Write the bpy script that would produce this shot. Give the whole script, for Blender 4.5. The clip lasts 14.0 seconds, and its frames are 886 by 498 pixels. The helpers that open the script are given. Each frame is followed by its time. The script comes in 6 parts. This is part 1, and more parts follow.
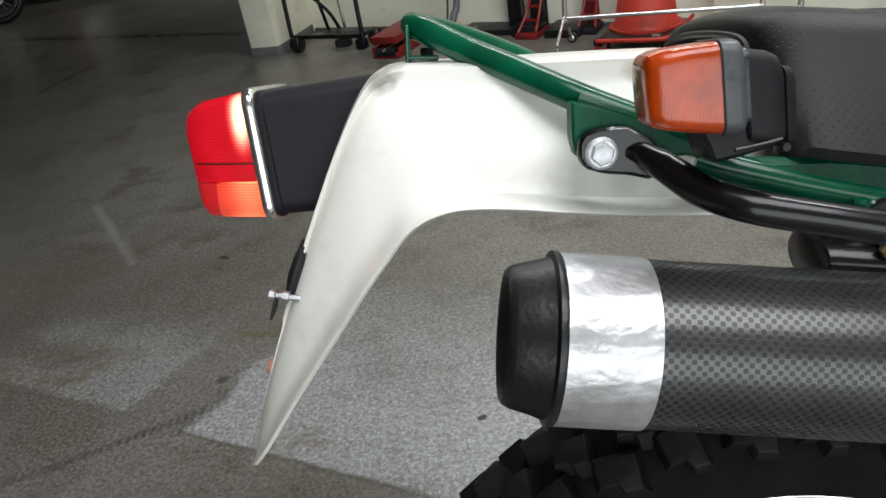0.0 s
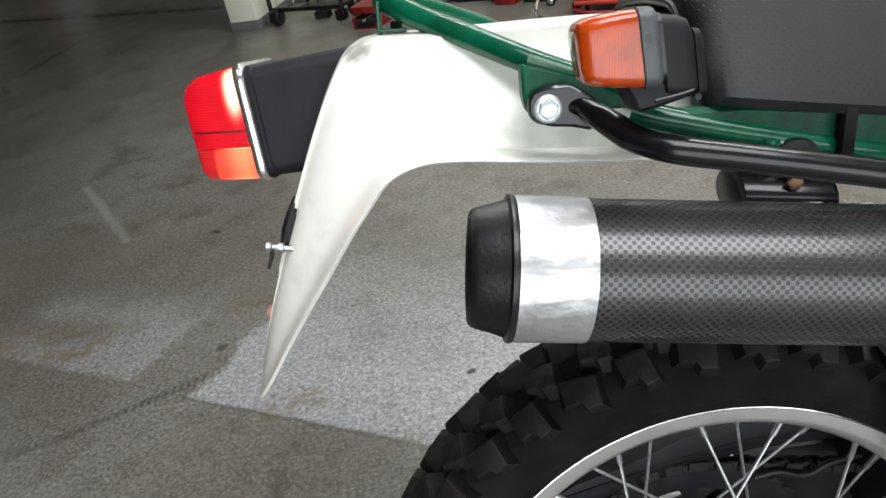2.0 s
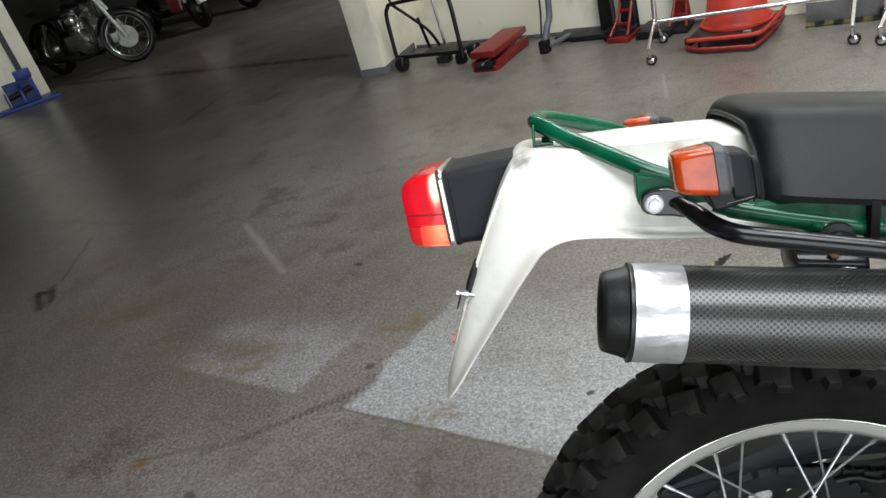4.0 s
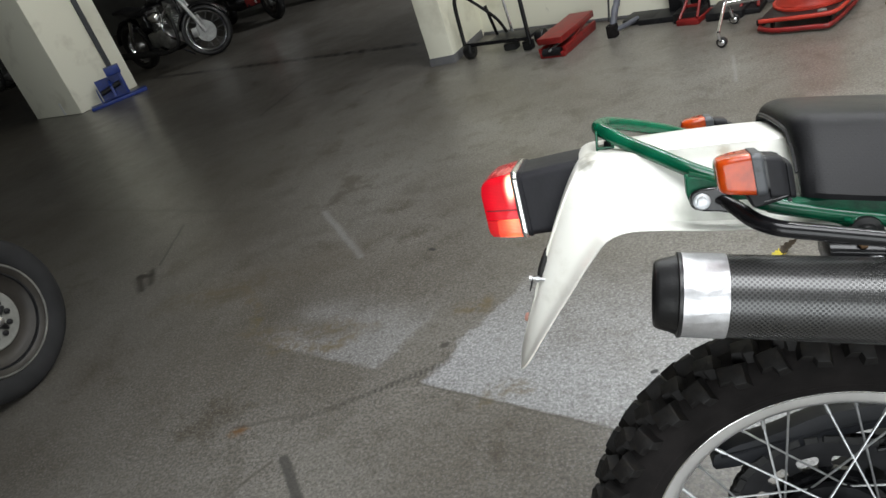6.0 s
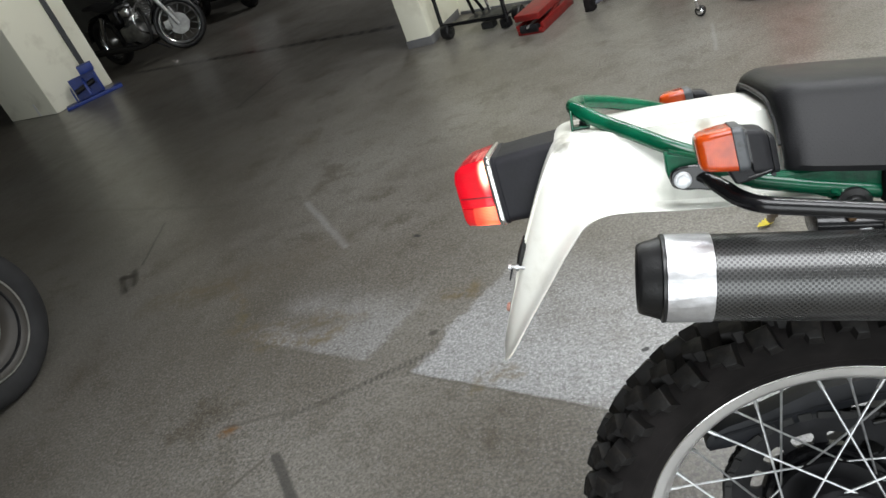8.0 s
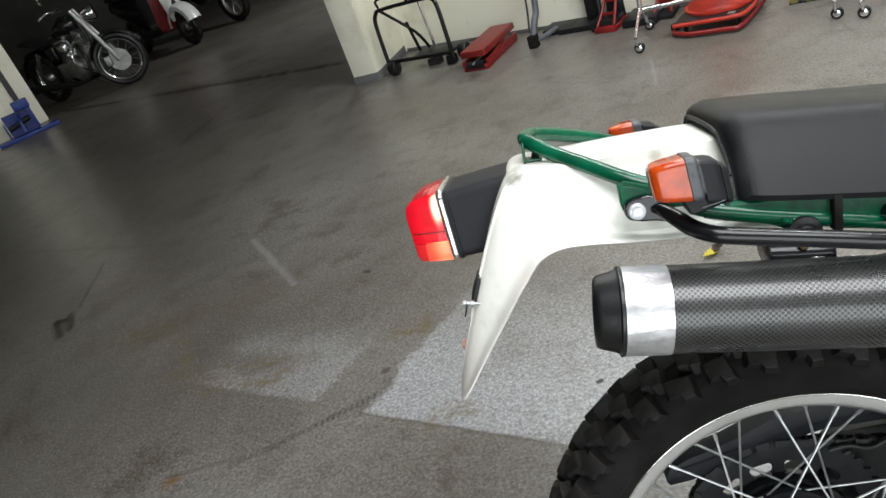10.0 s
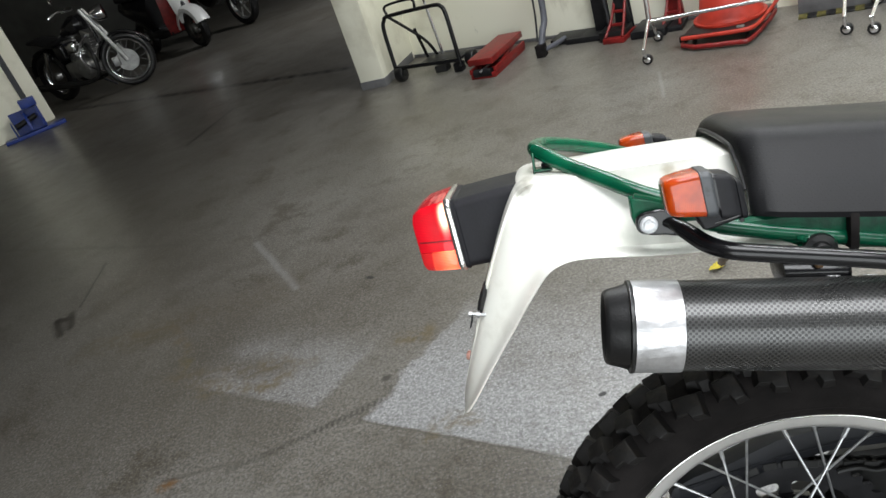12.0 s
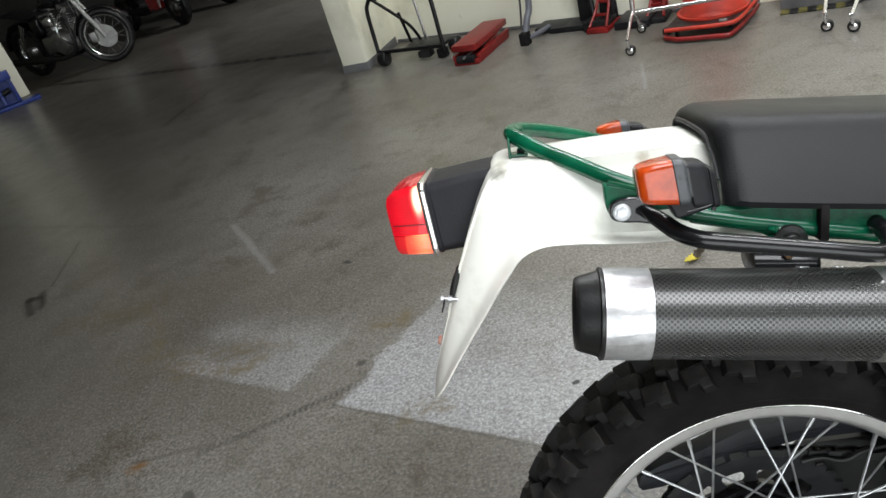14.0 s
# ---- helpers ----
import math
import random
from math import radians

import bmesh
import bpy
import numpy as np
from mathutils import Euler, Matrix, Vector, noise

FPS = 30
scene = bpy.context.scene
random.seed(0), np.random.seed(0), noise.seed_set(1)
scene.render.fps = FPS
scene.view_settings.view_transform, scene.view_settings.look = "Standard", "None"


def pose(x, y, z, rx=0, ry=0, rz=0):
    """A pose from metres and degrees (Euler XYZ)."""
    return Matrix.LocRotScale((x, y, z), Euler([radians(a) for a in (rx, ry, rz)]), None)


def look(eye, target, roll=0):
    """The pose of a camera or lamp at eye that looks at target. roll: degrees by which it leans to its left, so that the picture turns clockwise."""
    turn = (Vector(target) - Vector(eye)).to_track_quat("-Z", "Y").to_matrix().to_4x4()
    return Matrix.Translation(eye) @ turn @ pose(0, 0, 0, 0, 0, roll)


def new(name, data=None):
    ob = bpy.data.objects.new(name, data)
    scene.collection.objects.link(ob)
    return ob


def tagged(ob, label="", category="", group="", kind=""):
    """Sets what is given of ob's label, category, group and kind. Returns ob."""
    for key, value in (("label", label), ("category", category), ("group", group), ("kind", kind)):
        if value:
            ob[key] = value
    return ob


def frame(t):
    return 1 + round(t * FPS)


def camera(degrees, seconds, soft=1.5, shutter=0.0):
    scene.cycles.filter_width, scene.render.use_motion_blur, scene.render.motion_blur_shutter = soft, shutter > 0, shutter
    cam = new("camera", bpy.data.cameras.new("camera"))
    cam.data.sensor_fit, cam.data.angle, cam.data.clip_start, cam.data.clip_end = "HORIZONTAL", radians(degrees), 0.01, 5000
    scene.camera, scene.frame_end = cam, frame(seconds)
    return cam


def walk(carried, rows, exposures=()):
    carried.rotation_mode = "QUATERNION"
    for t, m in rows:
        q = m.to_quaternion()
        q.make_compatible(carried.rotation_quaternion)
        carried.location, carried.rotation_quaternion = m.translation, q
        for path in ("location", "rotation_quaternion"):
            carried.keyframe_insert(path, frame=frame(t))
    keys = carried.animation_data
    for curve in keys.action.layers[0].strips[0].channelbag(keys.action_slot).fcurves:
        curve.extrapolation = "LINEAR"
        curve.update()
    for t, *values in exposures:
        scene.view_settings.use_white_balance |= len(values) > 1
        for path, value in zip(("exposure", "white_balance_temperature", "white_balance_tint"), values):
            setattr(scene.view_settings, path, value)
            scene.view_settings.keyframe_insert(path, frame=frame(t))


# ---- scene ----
cam = camera(65.16, 14.0)
PATH = [
    (0, (0.0173, -0.0198, 1.0374), (-0.0795, 1.7072, 0.0334), -9.33),
    (0.5, (0.0074, -0.0495, 1.0324), (-0.0849, 1.6330, -0.0449), -9.54),
    (1, (0.0238, -0.0713, 1.0379), (-0.0603, 1.6048, -0.0501), -9.87),
    (1.5, (0.0285, -0.0841, 1.0423), (-0.0483, 1.6014, -0.0316), -10.05),
    (2, (0.0291, -0.0811, 1.0550), (-0.0541, 1.5992, -0.0264), -11.44),
    (2.5, (0.0070, -0.1162, 1.0939), (-0.1326, 1.5610, 0.0133), -13.58),
    (3, (0.0179, -0.2318, 1.1740), (-0.2931, 1.4474, 0.1331), -15.25),
    (3.2, (0.0163, -0.2468, 1.1895), (-0.3474, 1.4389, 0.1766), -16.18),
    (5.3, (0.0160, -0.2821, 1.2169), (-0.3742, 1.4443, 0.2856), -16.42),
    (5.5, (0.0210, -0.3293, 1.2458), (-0.3897, 1.3780, 0.2884), -16.79),
    (6, (0.0322, -0.3643, 1.2743), (-0.5386, 1.3032, 0.3289), -19.63),
    (6.5, (0.0332, -0.3544, 1.2655), (-0.5707, 1.3010, 0.3195), -20.84),
    (7, (0.0402, -0.3397, 1.2589), (-0.5571, 1.3101, 0.2991), -21.09),
    (7.5, (0.0421, -0.3324, 1.2611), (-0.5320, 1.3129, 0.2796), -21.80),
    (8, (0.0419, -0.3266, 1.2612), (-0.5118, 1.3173, 0.2658), -22.40),
    (8.5, (0.0391, -0.3118, 1.2569), (-0.4771, 1.3498, 0.2705), -22.58),
    (8.7, (0.0379, -0.3042, 1.2542), (-0.4556, 1.3783, 0.2921), -22.30),
    (10.8, (0.0305, -0.3049, 1.2485), (-0.3445, 1.4096, 0.2894), -20.20),
    (11, (0.0296, -0.3057, 1.2456), (-0.3507, 1.4108, 0.2921), -20.11),
    (11.5, (0.0280, -0.3007, 1.2423), (-0.3731, 1.4182, 0.3018), -19.60),
    (12, (0.0268, -0.2923, 1.2492), (-0.3707, 1.4258, 0.3057), -19.49),
    (12.5, (0.0297, -0.2910, 1.2496), (-0.3506, 1.4268, 0.2984), -19.00),
    (13, (0.0327, -0.2983, 1.2527), (-0.3363, 1.4165, 0.2917), -18.83),
    (13.5, (0.0354, -0.2911, 1.2373), (-0.3264, 1.4195, 0.2662), -17.91),
    (14, (0.0330, -0.2881, 1.2401), (-0.3186, 1.4143, 0.2511), -17.61),
]
walk(cam, [(t, look(eye, target, roll)) for t, eye, target, roll in PATH],
     exposures=[(0, -0.34), (0.8, -0.14), (1.5, 0.06), (3, 0.09), (5.4, 0.06), (6, 0.09), (8, 0.24), (9, 0.20), (14, 0.15)])

# ---------------------------------------------------------------- world and lights
world = bpy.data.worlds.new("world")
scene.world = world
world.use_nodes = True
wn = world.node_tree.nodes
wn["Background"].inputs[0].default_value = (0.75, 0.85, 1.0, 1)
wn["Background"].inputs[1].default_value = 0.03


def area_lamp(name, x, y, z, sx, sy, watts, colour=(1, 1, 1)):
    data = bpy.data.lights.new(name, "AREA")
    data.shape, data.size, data.size_y, data.energy, data.color = "RECTANGLE", sx, sy, watts, colour
    ob = new(name, data)
    ob.matrix_world = pose(x, y, z)
    return tagged(ob, kind="light")


COOL = (0.95, 0.975, 1.0)
area_lamp("unseen_ceiling_lamp", 1.0, -0.4, 2.9, 2.4, 1.3, 78, COOL)
area_lamp("unseen_ceiling_lamp", 1.5, 1.6, 2.9, 2.4, 0.3, 70, COOL)
area_lamp("unseen_ceiling_lamp", 0.35, 3.25, 2.9, 1.8, 0.3, 36, COOL).rotation_euler.z = radians(-30)
# lamp added out of view to brighten the dark far bay
area_lamp("unseen_ceiling_lamp", -0.95, 9.2, 2.9, 0.9, 0.3, 105, COOL)
# daylight through the open shutter behind the camera
door = area_lamp("door_and_fill_light", 1.0, -3.95, 1.3, 5.8, 2.5, 165, (0.93, 0.98, 1.0))
door.matrix_world = pose(1.0, -3.95, 1.3, 90)
# unseen fill added on the front wall to brighten the post's front
post_front_fill = area_lamp("door_and_fill_light", -6.0, -3.95, 1.7, 3.0, 1.7, 12, (0.93, 0.98, 1.0))
post_front_fill.data.spread = radians(60)
post_front_fill.matrix_world = pose(-6.0, -3.95, 1.7, 92)
# unseen fill lamp added beside the wall end to brighten the post's side
post_side_fill = area_lamp("post_side_fill", -1.75, 5.4, 2.5, 0.5, 0.25, 15, (1.0, 0.985, 0.94))
post_side_fill.data.spread = radians(95)
post_side_fill.matrix_world = pose(-1.75, 5.4, 2.5, 88, 0, 72)


# ---------------------------------------------------------------- materials
def nodes_of(name):
    m = bpy.data.materials.new(name)
    m.use_nodes = True
    nt = m.node_tree
    return m, nt, nt.nodes["Principled BSDF"]


def add(nt, kind, **values):
    n = nt.nodes.new(kind)
    for k, v in values.items():
        if k in n.inputs:
            n.inputs[k].default_value = v
        else:
            setattr(n, k, v)
    return n


def surface(name, colour, rough=0.5, metal=0.0, vary=0.15, scale=8.0, bump=0.0, bump_scale=60.0, coat=0.0, dirt=None, shine=0.5):
    """A surface with a broad and a fine variation of its colour and roughness, and fine relief."""
    m, nt, bsdf = nodes_of(name)
    tc = add(nt, "ShaderNodeTexCoord")
    broad = add(nt, "ShaderNodeTexNoise", Scale=scale, Detail=5.0, Roughness=0.6)
    fine = add(nt, "ShaderNodeTexNoise", Scale=bump_scale, Detail=3.0)
    for n in (broad, fine):
        nt.links.new(tc.outputs["Object"], n.inputs["Vector"])
    ramp = add(nt, "ShaderNodeValToRGB")
    lo = tuple(max(0.0, c * (1 - vary)) for c in colour) if dirt is None else dirt
    hi = tuple(min(1.0, c * (1 + vary)) for c in colour) if dirt is None else colour
    ramp.color_ramp.elements[0].position, ramp.color_ramp.elements[1].position = (0.35, 0.65) if dirt is None else (0.28, 0.46)
    ramp.color_ramp.elements[0].color, ramp.color_ramp.elements[1].color = (*lo, 1), (*hi, 1)
    nt.links.new(broad.outputs["Fac"], ramp.inputs["Fac"])
    nt.links.new(ramp.outputs["Color"], bsdf.inputs["Base Color"])
    mr = add(nt, "ShaderNodeMapRange")
    mr.inputs["To Min"].default_value, mr.inputs["To Max"].default_value = max(0.02, rough * 0.8), min(1, rough * 1.2)
    nt.links.new(broad.outputs["Fac"], mr.inputs["Value"])
    nt.links.new(mr.outputs["Result"], bsdf.inputs["Roughness"])
    bsdf.inputs["Metallic"].default_value = metal
    bsdf.inputs["Specular IOR Level"].default_value = shine
    bsdf.inputs["Coat Weight"].default_value = coat
    bsdf.inputs["Coat Roughness"].default_value = 0.08
    if bump:
        b = add(nt, "ShaderNodeBump", Strength=bump, Distance=0.001)
        nt.links.new(fine.outputs["Fac"], b.inputs["Height"])
        nt.links.new(b.outputs["Normal"], bsdf.inputs["Normal"])
    return m


M_WALL = surface("cream_wall_paint", (0.72, 0.69, 0.55), 0.6, vary=0.06, scale=3, bump=0.3, bump_scale=40)
M_PLINTH = surface("grey_plinth_paint", (0.125, 0.125, 0.128), 0.6, vary=0.3, scale=5)
# the far bay's darkness is put into this wall colour
M_SHADEDWALL = surface("shaded_bay_wall", (0.11, 0.11, 0.10), 0.7, vary=0.2, scale=2)
M_CEILING = surface("ceiling_paint", (0.22, 0.22, 0.21), 0.8)
M_GREEN = surface("green_paint", (0.0008, 0.078, 0.037), 0.2, vary=0.25, scale=36, bump=0.16, bump_scale=60, shine=0.5)
# lumpy paint; its base is also darkened for shade under the seat
M_SHADEDWELDGREEN = surface("lumpy_shaded_green", (0.0008, 0.066, 0.031), 0.42, vary=0.35, scale=60, bump=0.9, bump_scale=110, shine=0.2)
M_BLACK = surface("black_paint", (0.006, 0.006, 0.007), 0.24, vary=0.2, scale=20, coat=0.2, shine=0.35)
M_RUBBER = surface("black_rubber", (0.009, 0.009, 0.0095), 0.34, vary=0.3, scale=15, bump=0.3, bump_scale=300)
M_TYRE = surface("tyre_rubber", (0.0130, 0.0115, 0.0113), 0.85, vary=0.4, scale=18, bump=0.5, bump_scale=200, shine=0.12)
M_VINYL = surface("seat_vinyl", (0.014, 0.014, 0.015), 0.5, vary=0.1, scale=20, bump=0.25, bump_scale=500)
M_RIM = surface("worn_alloy", (0.72, 0.72, 0.715), 0.30, 0.85, vary=0.05, scale=30, bump=0.12, bump_scale=190)
M_ZINC = surface("dull_zinc_plating", (0.66, 0.68, 0.70), 0.45, 0.55, vary=0.22, scale=90)
M_STEEL = surface("zinc_steel", (0.50, 0.51, 0.52), 0.36, 0.8, vary=0.2, scale=60)
M_FOIL = surface("aluminium_tape", (0.62, 0.62, 0.635), 0.36, 0.75, vary=0.12, scale=70, bump=0.9, bump_scale=110)
M_GREYPLASTIC = surface("grey_plastic", (0.013, 0.013, 0.015), 0.5, vary=0.25, scale=45, shine=0.22)
M_RED = surface("red_paint", (0.185, 0.010, 0.009), 0.42, vary=0.3, scale=14)
M_BLUE = surface("blue_paint", (0.01, 0.035, 0.22), 0.4, vary=0.2, scale=12)
M_CHROME = surface("chrome", (0.8, 0.8, 0.82), 0.12, 1.0, vary=0.05)
M_TRIM = surface("chrome_plated_trim", (0.84, 0.84, 0.84), 0.16, 0.95, vary=0.06, scale=60)
M_HOUSING = surface("dusty_black_rubber", (0.011, 0.011, 0.014), 0.55, vary=0.25, scale=22, bump=0.3, bump_scale=260, shine=0.25)


def mask_segment(nt, pos, a, b, width, soft=0.3):
    """1 near the line from a to b on the floor, fading out over a share of its width."""
    L = nt.links
    d = (b[0] - a[0], b[1] - a[1], 0)
    n = d[0] ** 2 + d[1] ** 2
    sub = add(nt, "ShaderNodeVectorMath", operation="SUBTRACT")
    sub.inputs[1].default_value = (a[0], a[1], 0)
    L.new(pos, sub.inputs[0])
    dot = add(nt, "ShaderNodeVectorMath", operation="DOT_PRODUCT")
    dot.inputs[1].default_value = (d[0] / n, d[1] / n, 0) if n else (0, 0, 0)
    L.new(sub.outputs[0], dot.inputs[0])
    cl = add(nt, "ShaderNodeClamp")
    L.new(dot.outputs["Value"], cl.inputs["Value"])
    sc = add(nt, "ShaderNodeVectorMath", operation="SCALE")
    sc.inputs[0].default_value = d
    L.new(cl.outputs[0], sc.inputs["Scale"])
    dist = add(nt, "ShaderNodeVectorMath", operation="DISTANCE")
    L.new(sub.outputs[0], dist.inputs[0])
    L.new(sc.outputs[0], dist.inputs[1])
    mr = add(nt, "ShaderNodeMapRange", interpolation_type="SMOOTHSTEP")
    mr.inputs["From Min"].default_value, mr.inputs["From Max"].default_value = width * (1 + soft), width * (1 - soft)
    L.new(dist.outputs["Value"], mr.inputs["Value"])
    return mr.outputs["Result"]


def math_node(nt, op, a, b=None):
    n = add(nt, "ShaderNodeMath", operation=op)
    for k, v in enumerate((a, b)):
        if v is None:
            continue
        if isinstance(v, (int, float)):
            n.inputs[k].default_value = v
        else:
            nt.links.new(v, n.inputs[k])
    return n.outputs[0]


def blend(nt, fac, a, b, mode="MIX"):
    n = add(nt, "ShaderNodeMix", data_type="RGBA", blend_type=mode)
    for sock, v in ((n.inputs[0], fac), (n.inputs[6], a), (n.inputs[7], b)):
        if isinstance(v, tuple):
            sock.default_value = (*v, 1)
        elif isinstance(v, (int, float)):
            sock.default_value = v
        else:
            nt.links.new(v, sock)
    return n.outputs[2]


def concrete_floor():
    m, nt, bsdf = nodes_of("speckled_concrete")
    L = nt.links
    tc = add(nt, "ShaderNodeTexCoord")
    wob = add(nt, "ShaderNodeTexNoise", Scale=9.0, Detail=4.0)
    L.new(tc.outputs["Object"], wob.inputs["Vector"])
    off = add(nt, "ShaderNodeVectorMath", operation="MULTIPLY_ADD")
    L.new(wob.outputs["Color"], off.inputs[0])
    off.inputs[1].default_value, off.inputs[2].default_value = (0.16, 0.16, 0), (-0.08, -0.08, 0)
    pos = add(nt, "ShaderNodeVectorMath", operation="ADD")
    L.new(tc.outputs["Object"], pos.inputs[0])
    L.new(off.outputs[0], pos.inputs[1])
    flat = add(nt, "ShaderNodeVectorMath", operation="MULTIPLY")
    flat.inputs[1].default_value = (1, 1, 0)
    L.new(pos.outputs[0], flat.inputs[0])
    P = flat.outputs[0]
    near = add(nt, "ShaderNodeVectorMath", operation="MULTIPLY_ADD")
    near.inputs[1].default_value, near.inputs[2].default_value = (0.1, 0.1, 0), (0, 0, 0)
    L.new(off.outputs[0], near.inputs[0])
    crisp = add(nt, "ShaderNodeVectorMath", operation="ADD")
    L.new(tc.outputs["Object"], crisp.inputs[0])
    L.new(near.outputs[0], crisp.inputs[1])
    C = crisp.outputs[0]

    def noise_at(scale, detail=4.0, rough=0.6, source=None):
        n = add(nt, "ShaderNodeTexNoise", Scale=scale, Detail=detail, Roughness=rough)
        L.new(source or tc.outputs["Object"], n.inputs["Vector"])
        return n.outputs["Fac"]

    def step(v, lo, hi):
        r = add(nt, "ShaderNodeMapRange", interpolation_type="SMOOTHSTEP")
        r.inputs["From Min"].default_value, r.inputs["From Max"].default_value = lo, hi
        L.new(v, r.inputs["Value"])
        return r.outputs["Result"]

    sep = add(nt, "ShaderNodeSeparateXYZ")
    L.new(C, sep.inputs[0])
    # height over the straight joint that bounds the pale coat
    v = math_node(nt, "ADD", sep.outputs["Y"], math_node(nt, "ADD", math_node(nt, "MULTIPLY", sep.outputs["X"], 0.464), -0.800))
    above = step(v, 0.0, 0.012)
    worn = step(noise_at(2.6, 6.0, 0.65), 0.36, 0.52)
    X = sep.outputs["X"]
    W = math_node(nt, "SUBTRACT", X, math_node(nt, "MULTIPLY", sep.outputs["Y"], 0.617))
    frayed = math_node(nt, "MULTIPLY", math_node(nt, "SUBTRACT", noise_at(11.0, 6.0, 0.7), 0.5), 0.16)
    Wf, vf = math_node(nt, "ADD", W, frayed), math_node(nt, "ADD", v, frayed)
    right_patch = math_node(nt, "MULTIPLY", step(vf, 0.85, 0.16), math_node(nt, "MULTIPLY", step(Wf, -1.385, -1.345), step(X, 1.2, 0.6)))
    left_patch = math_node(nt, "MULTIPLY", step(vf, 0.46, 0.16), math_node(nt, "MULTIPLY", step(Wf, -2.42, -2.05), step(Wf, -1.575, -1.615)))
    pale = math_node(nt, "MULTIPLY", above, math_node(nt, "ADD", right_patch, math_node(nt, "MULTIPLY", math_node(nt, "MULTIPLY", left_patch, step(v, 0.0, 0.03)), 0.55)))
    gap2 = mask_segment(nt, P, (-1.386, 1.577), (-1.02, 1.442), 0.045, 0.8)
    keep = math_node(nt, "SUBTRACT", 1.0, math_node(nt, "MULTIPLY", gap2, 0.6))
    pale = math_node(nt, "MULTIPLY", math_node(nt, "MULTIPLY", pale, keep), math_node(nt, "ADD", 0.55, math_node(nt, "MULTIPLY", worn, 0.45)))

    base = blend(nt, step(noise_at(0.9, 6.0), 0.35, 0.65), (0.150, 0.136, 0.115), (0.238, 0.226, 0.203))
    # fall-off of light to the left is put into the floor colour
    left_shade = math_node(nt, "MULTIPLY", step(math_node(nt, "ADD", X, math_node(nt, "MULTIPLY", noise_at(1.3, 4.0), 1.2)), -0.1, -1.6), 0.45)
    base = blend(nt, left_shade, base, (0.072, 0.064, 0.051))
    base = blend(nt, math_node(nt, "MULTIPLY", step(noise_at(3.1, 5.0, 0.7), 0.54, 0.66), 0.6), base, (0.080, 0.066, 0.046))
    base = blend(nt, math_node(nt, "MULTIPLY", step(noise_at(7.0, 8.0, 0.75), 0.50, 0.64), 0.38), base, (0.085, 0.072, 0.054))
    base = blend(nt, math_node(nt, "MULTIPLY", step(noise_at(14.0, 8.0, 0.7, P), 0.60, 0.72), 0.35), base, (0.24, 0.235, 0.22))
    base = blend(nt, math_node(nt, "MULTIPLY", pale, 0.85), base, (0.39, 0.393, 0.40))
    # grains of the aggregate
    grain = step(noise_at(105.0, 3.0, 0.7), 0.38, 0.62)
    base = blend(nt, math_node(nt, "MULTIPLY", step(noise_at(42.0, 4.0, 0.7), 0.52, 0.66), 0.38), base, (0.088, 0.076, 0.058))
    base = blend(nt, 0.72, base, blend(nt, grain, (0.42, 0.42, 0.43), (1.0, 1.0, 0.98)), "MULTIPLY")
    cell = add(nt, "ShaderNodeTexVoronoi", Scale=95.0)
    L.new(tc.outputs["Object"], cell.inputs["Vector"])
    dots = step(cell.outputs["Distance"], 0.34, 0.2)
    base = blend(nt, math_node(nt, "MULTIPLY", dots, math_node(nt, "ADD", 0.12, math_node(nt, "MULTIPLY", pale, 0.35))), base, (0.55, 0.55, 0.56))
    # thin drag marks, mostly along one way
    turn = add(nt, "ShaderNodeMapping")
    turn.inputs["Rotation"].default_value = (0, 0, radians(28))
    turn.inputs["Scale"].default_value = (22, 1.6, 1)
    L.new(P, turn.inputs["Vector"])
    drag = math_node(nt, "MULTIPLY", step(noise_at(1.0, 3.0, 0.5, turn.outputs[0]), 0.64, 0.72), step(noise_at(1.7, 2.0), 0.42, 0.58))
    base = blend(nt, math_node(nt, "MULTIPLY", drag, 0.28), base, (0.055, 0.048, 0.038))
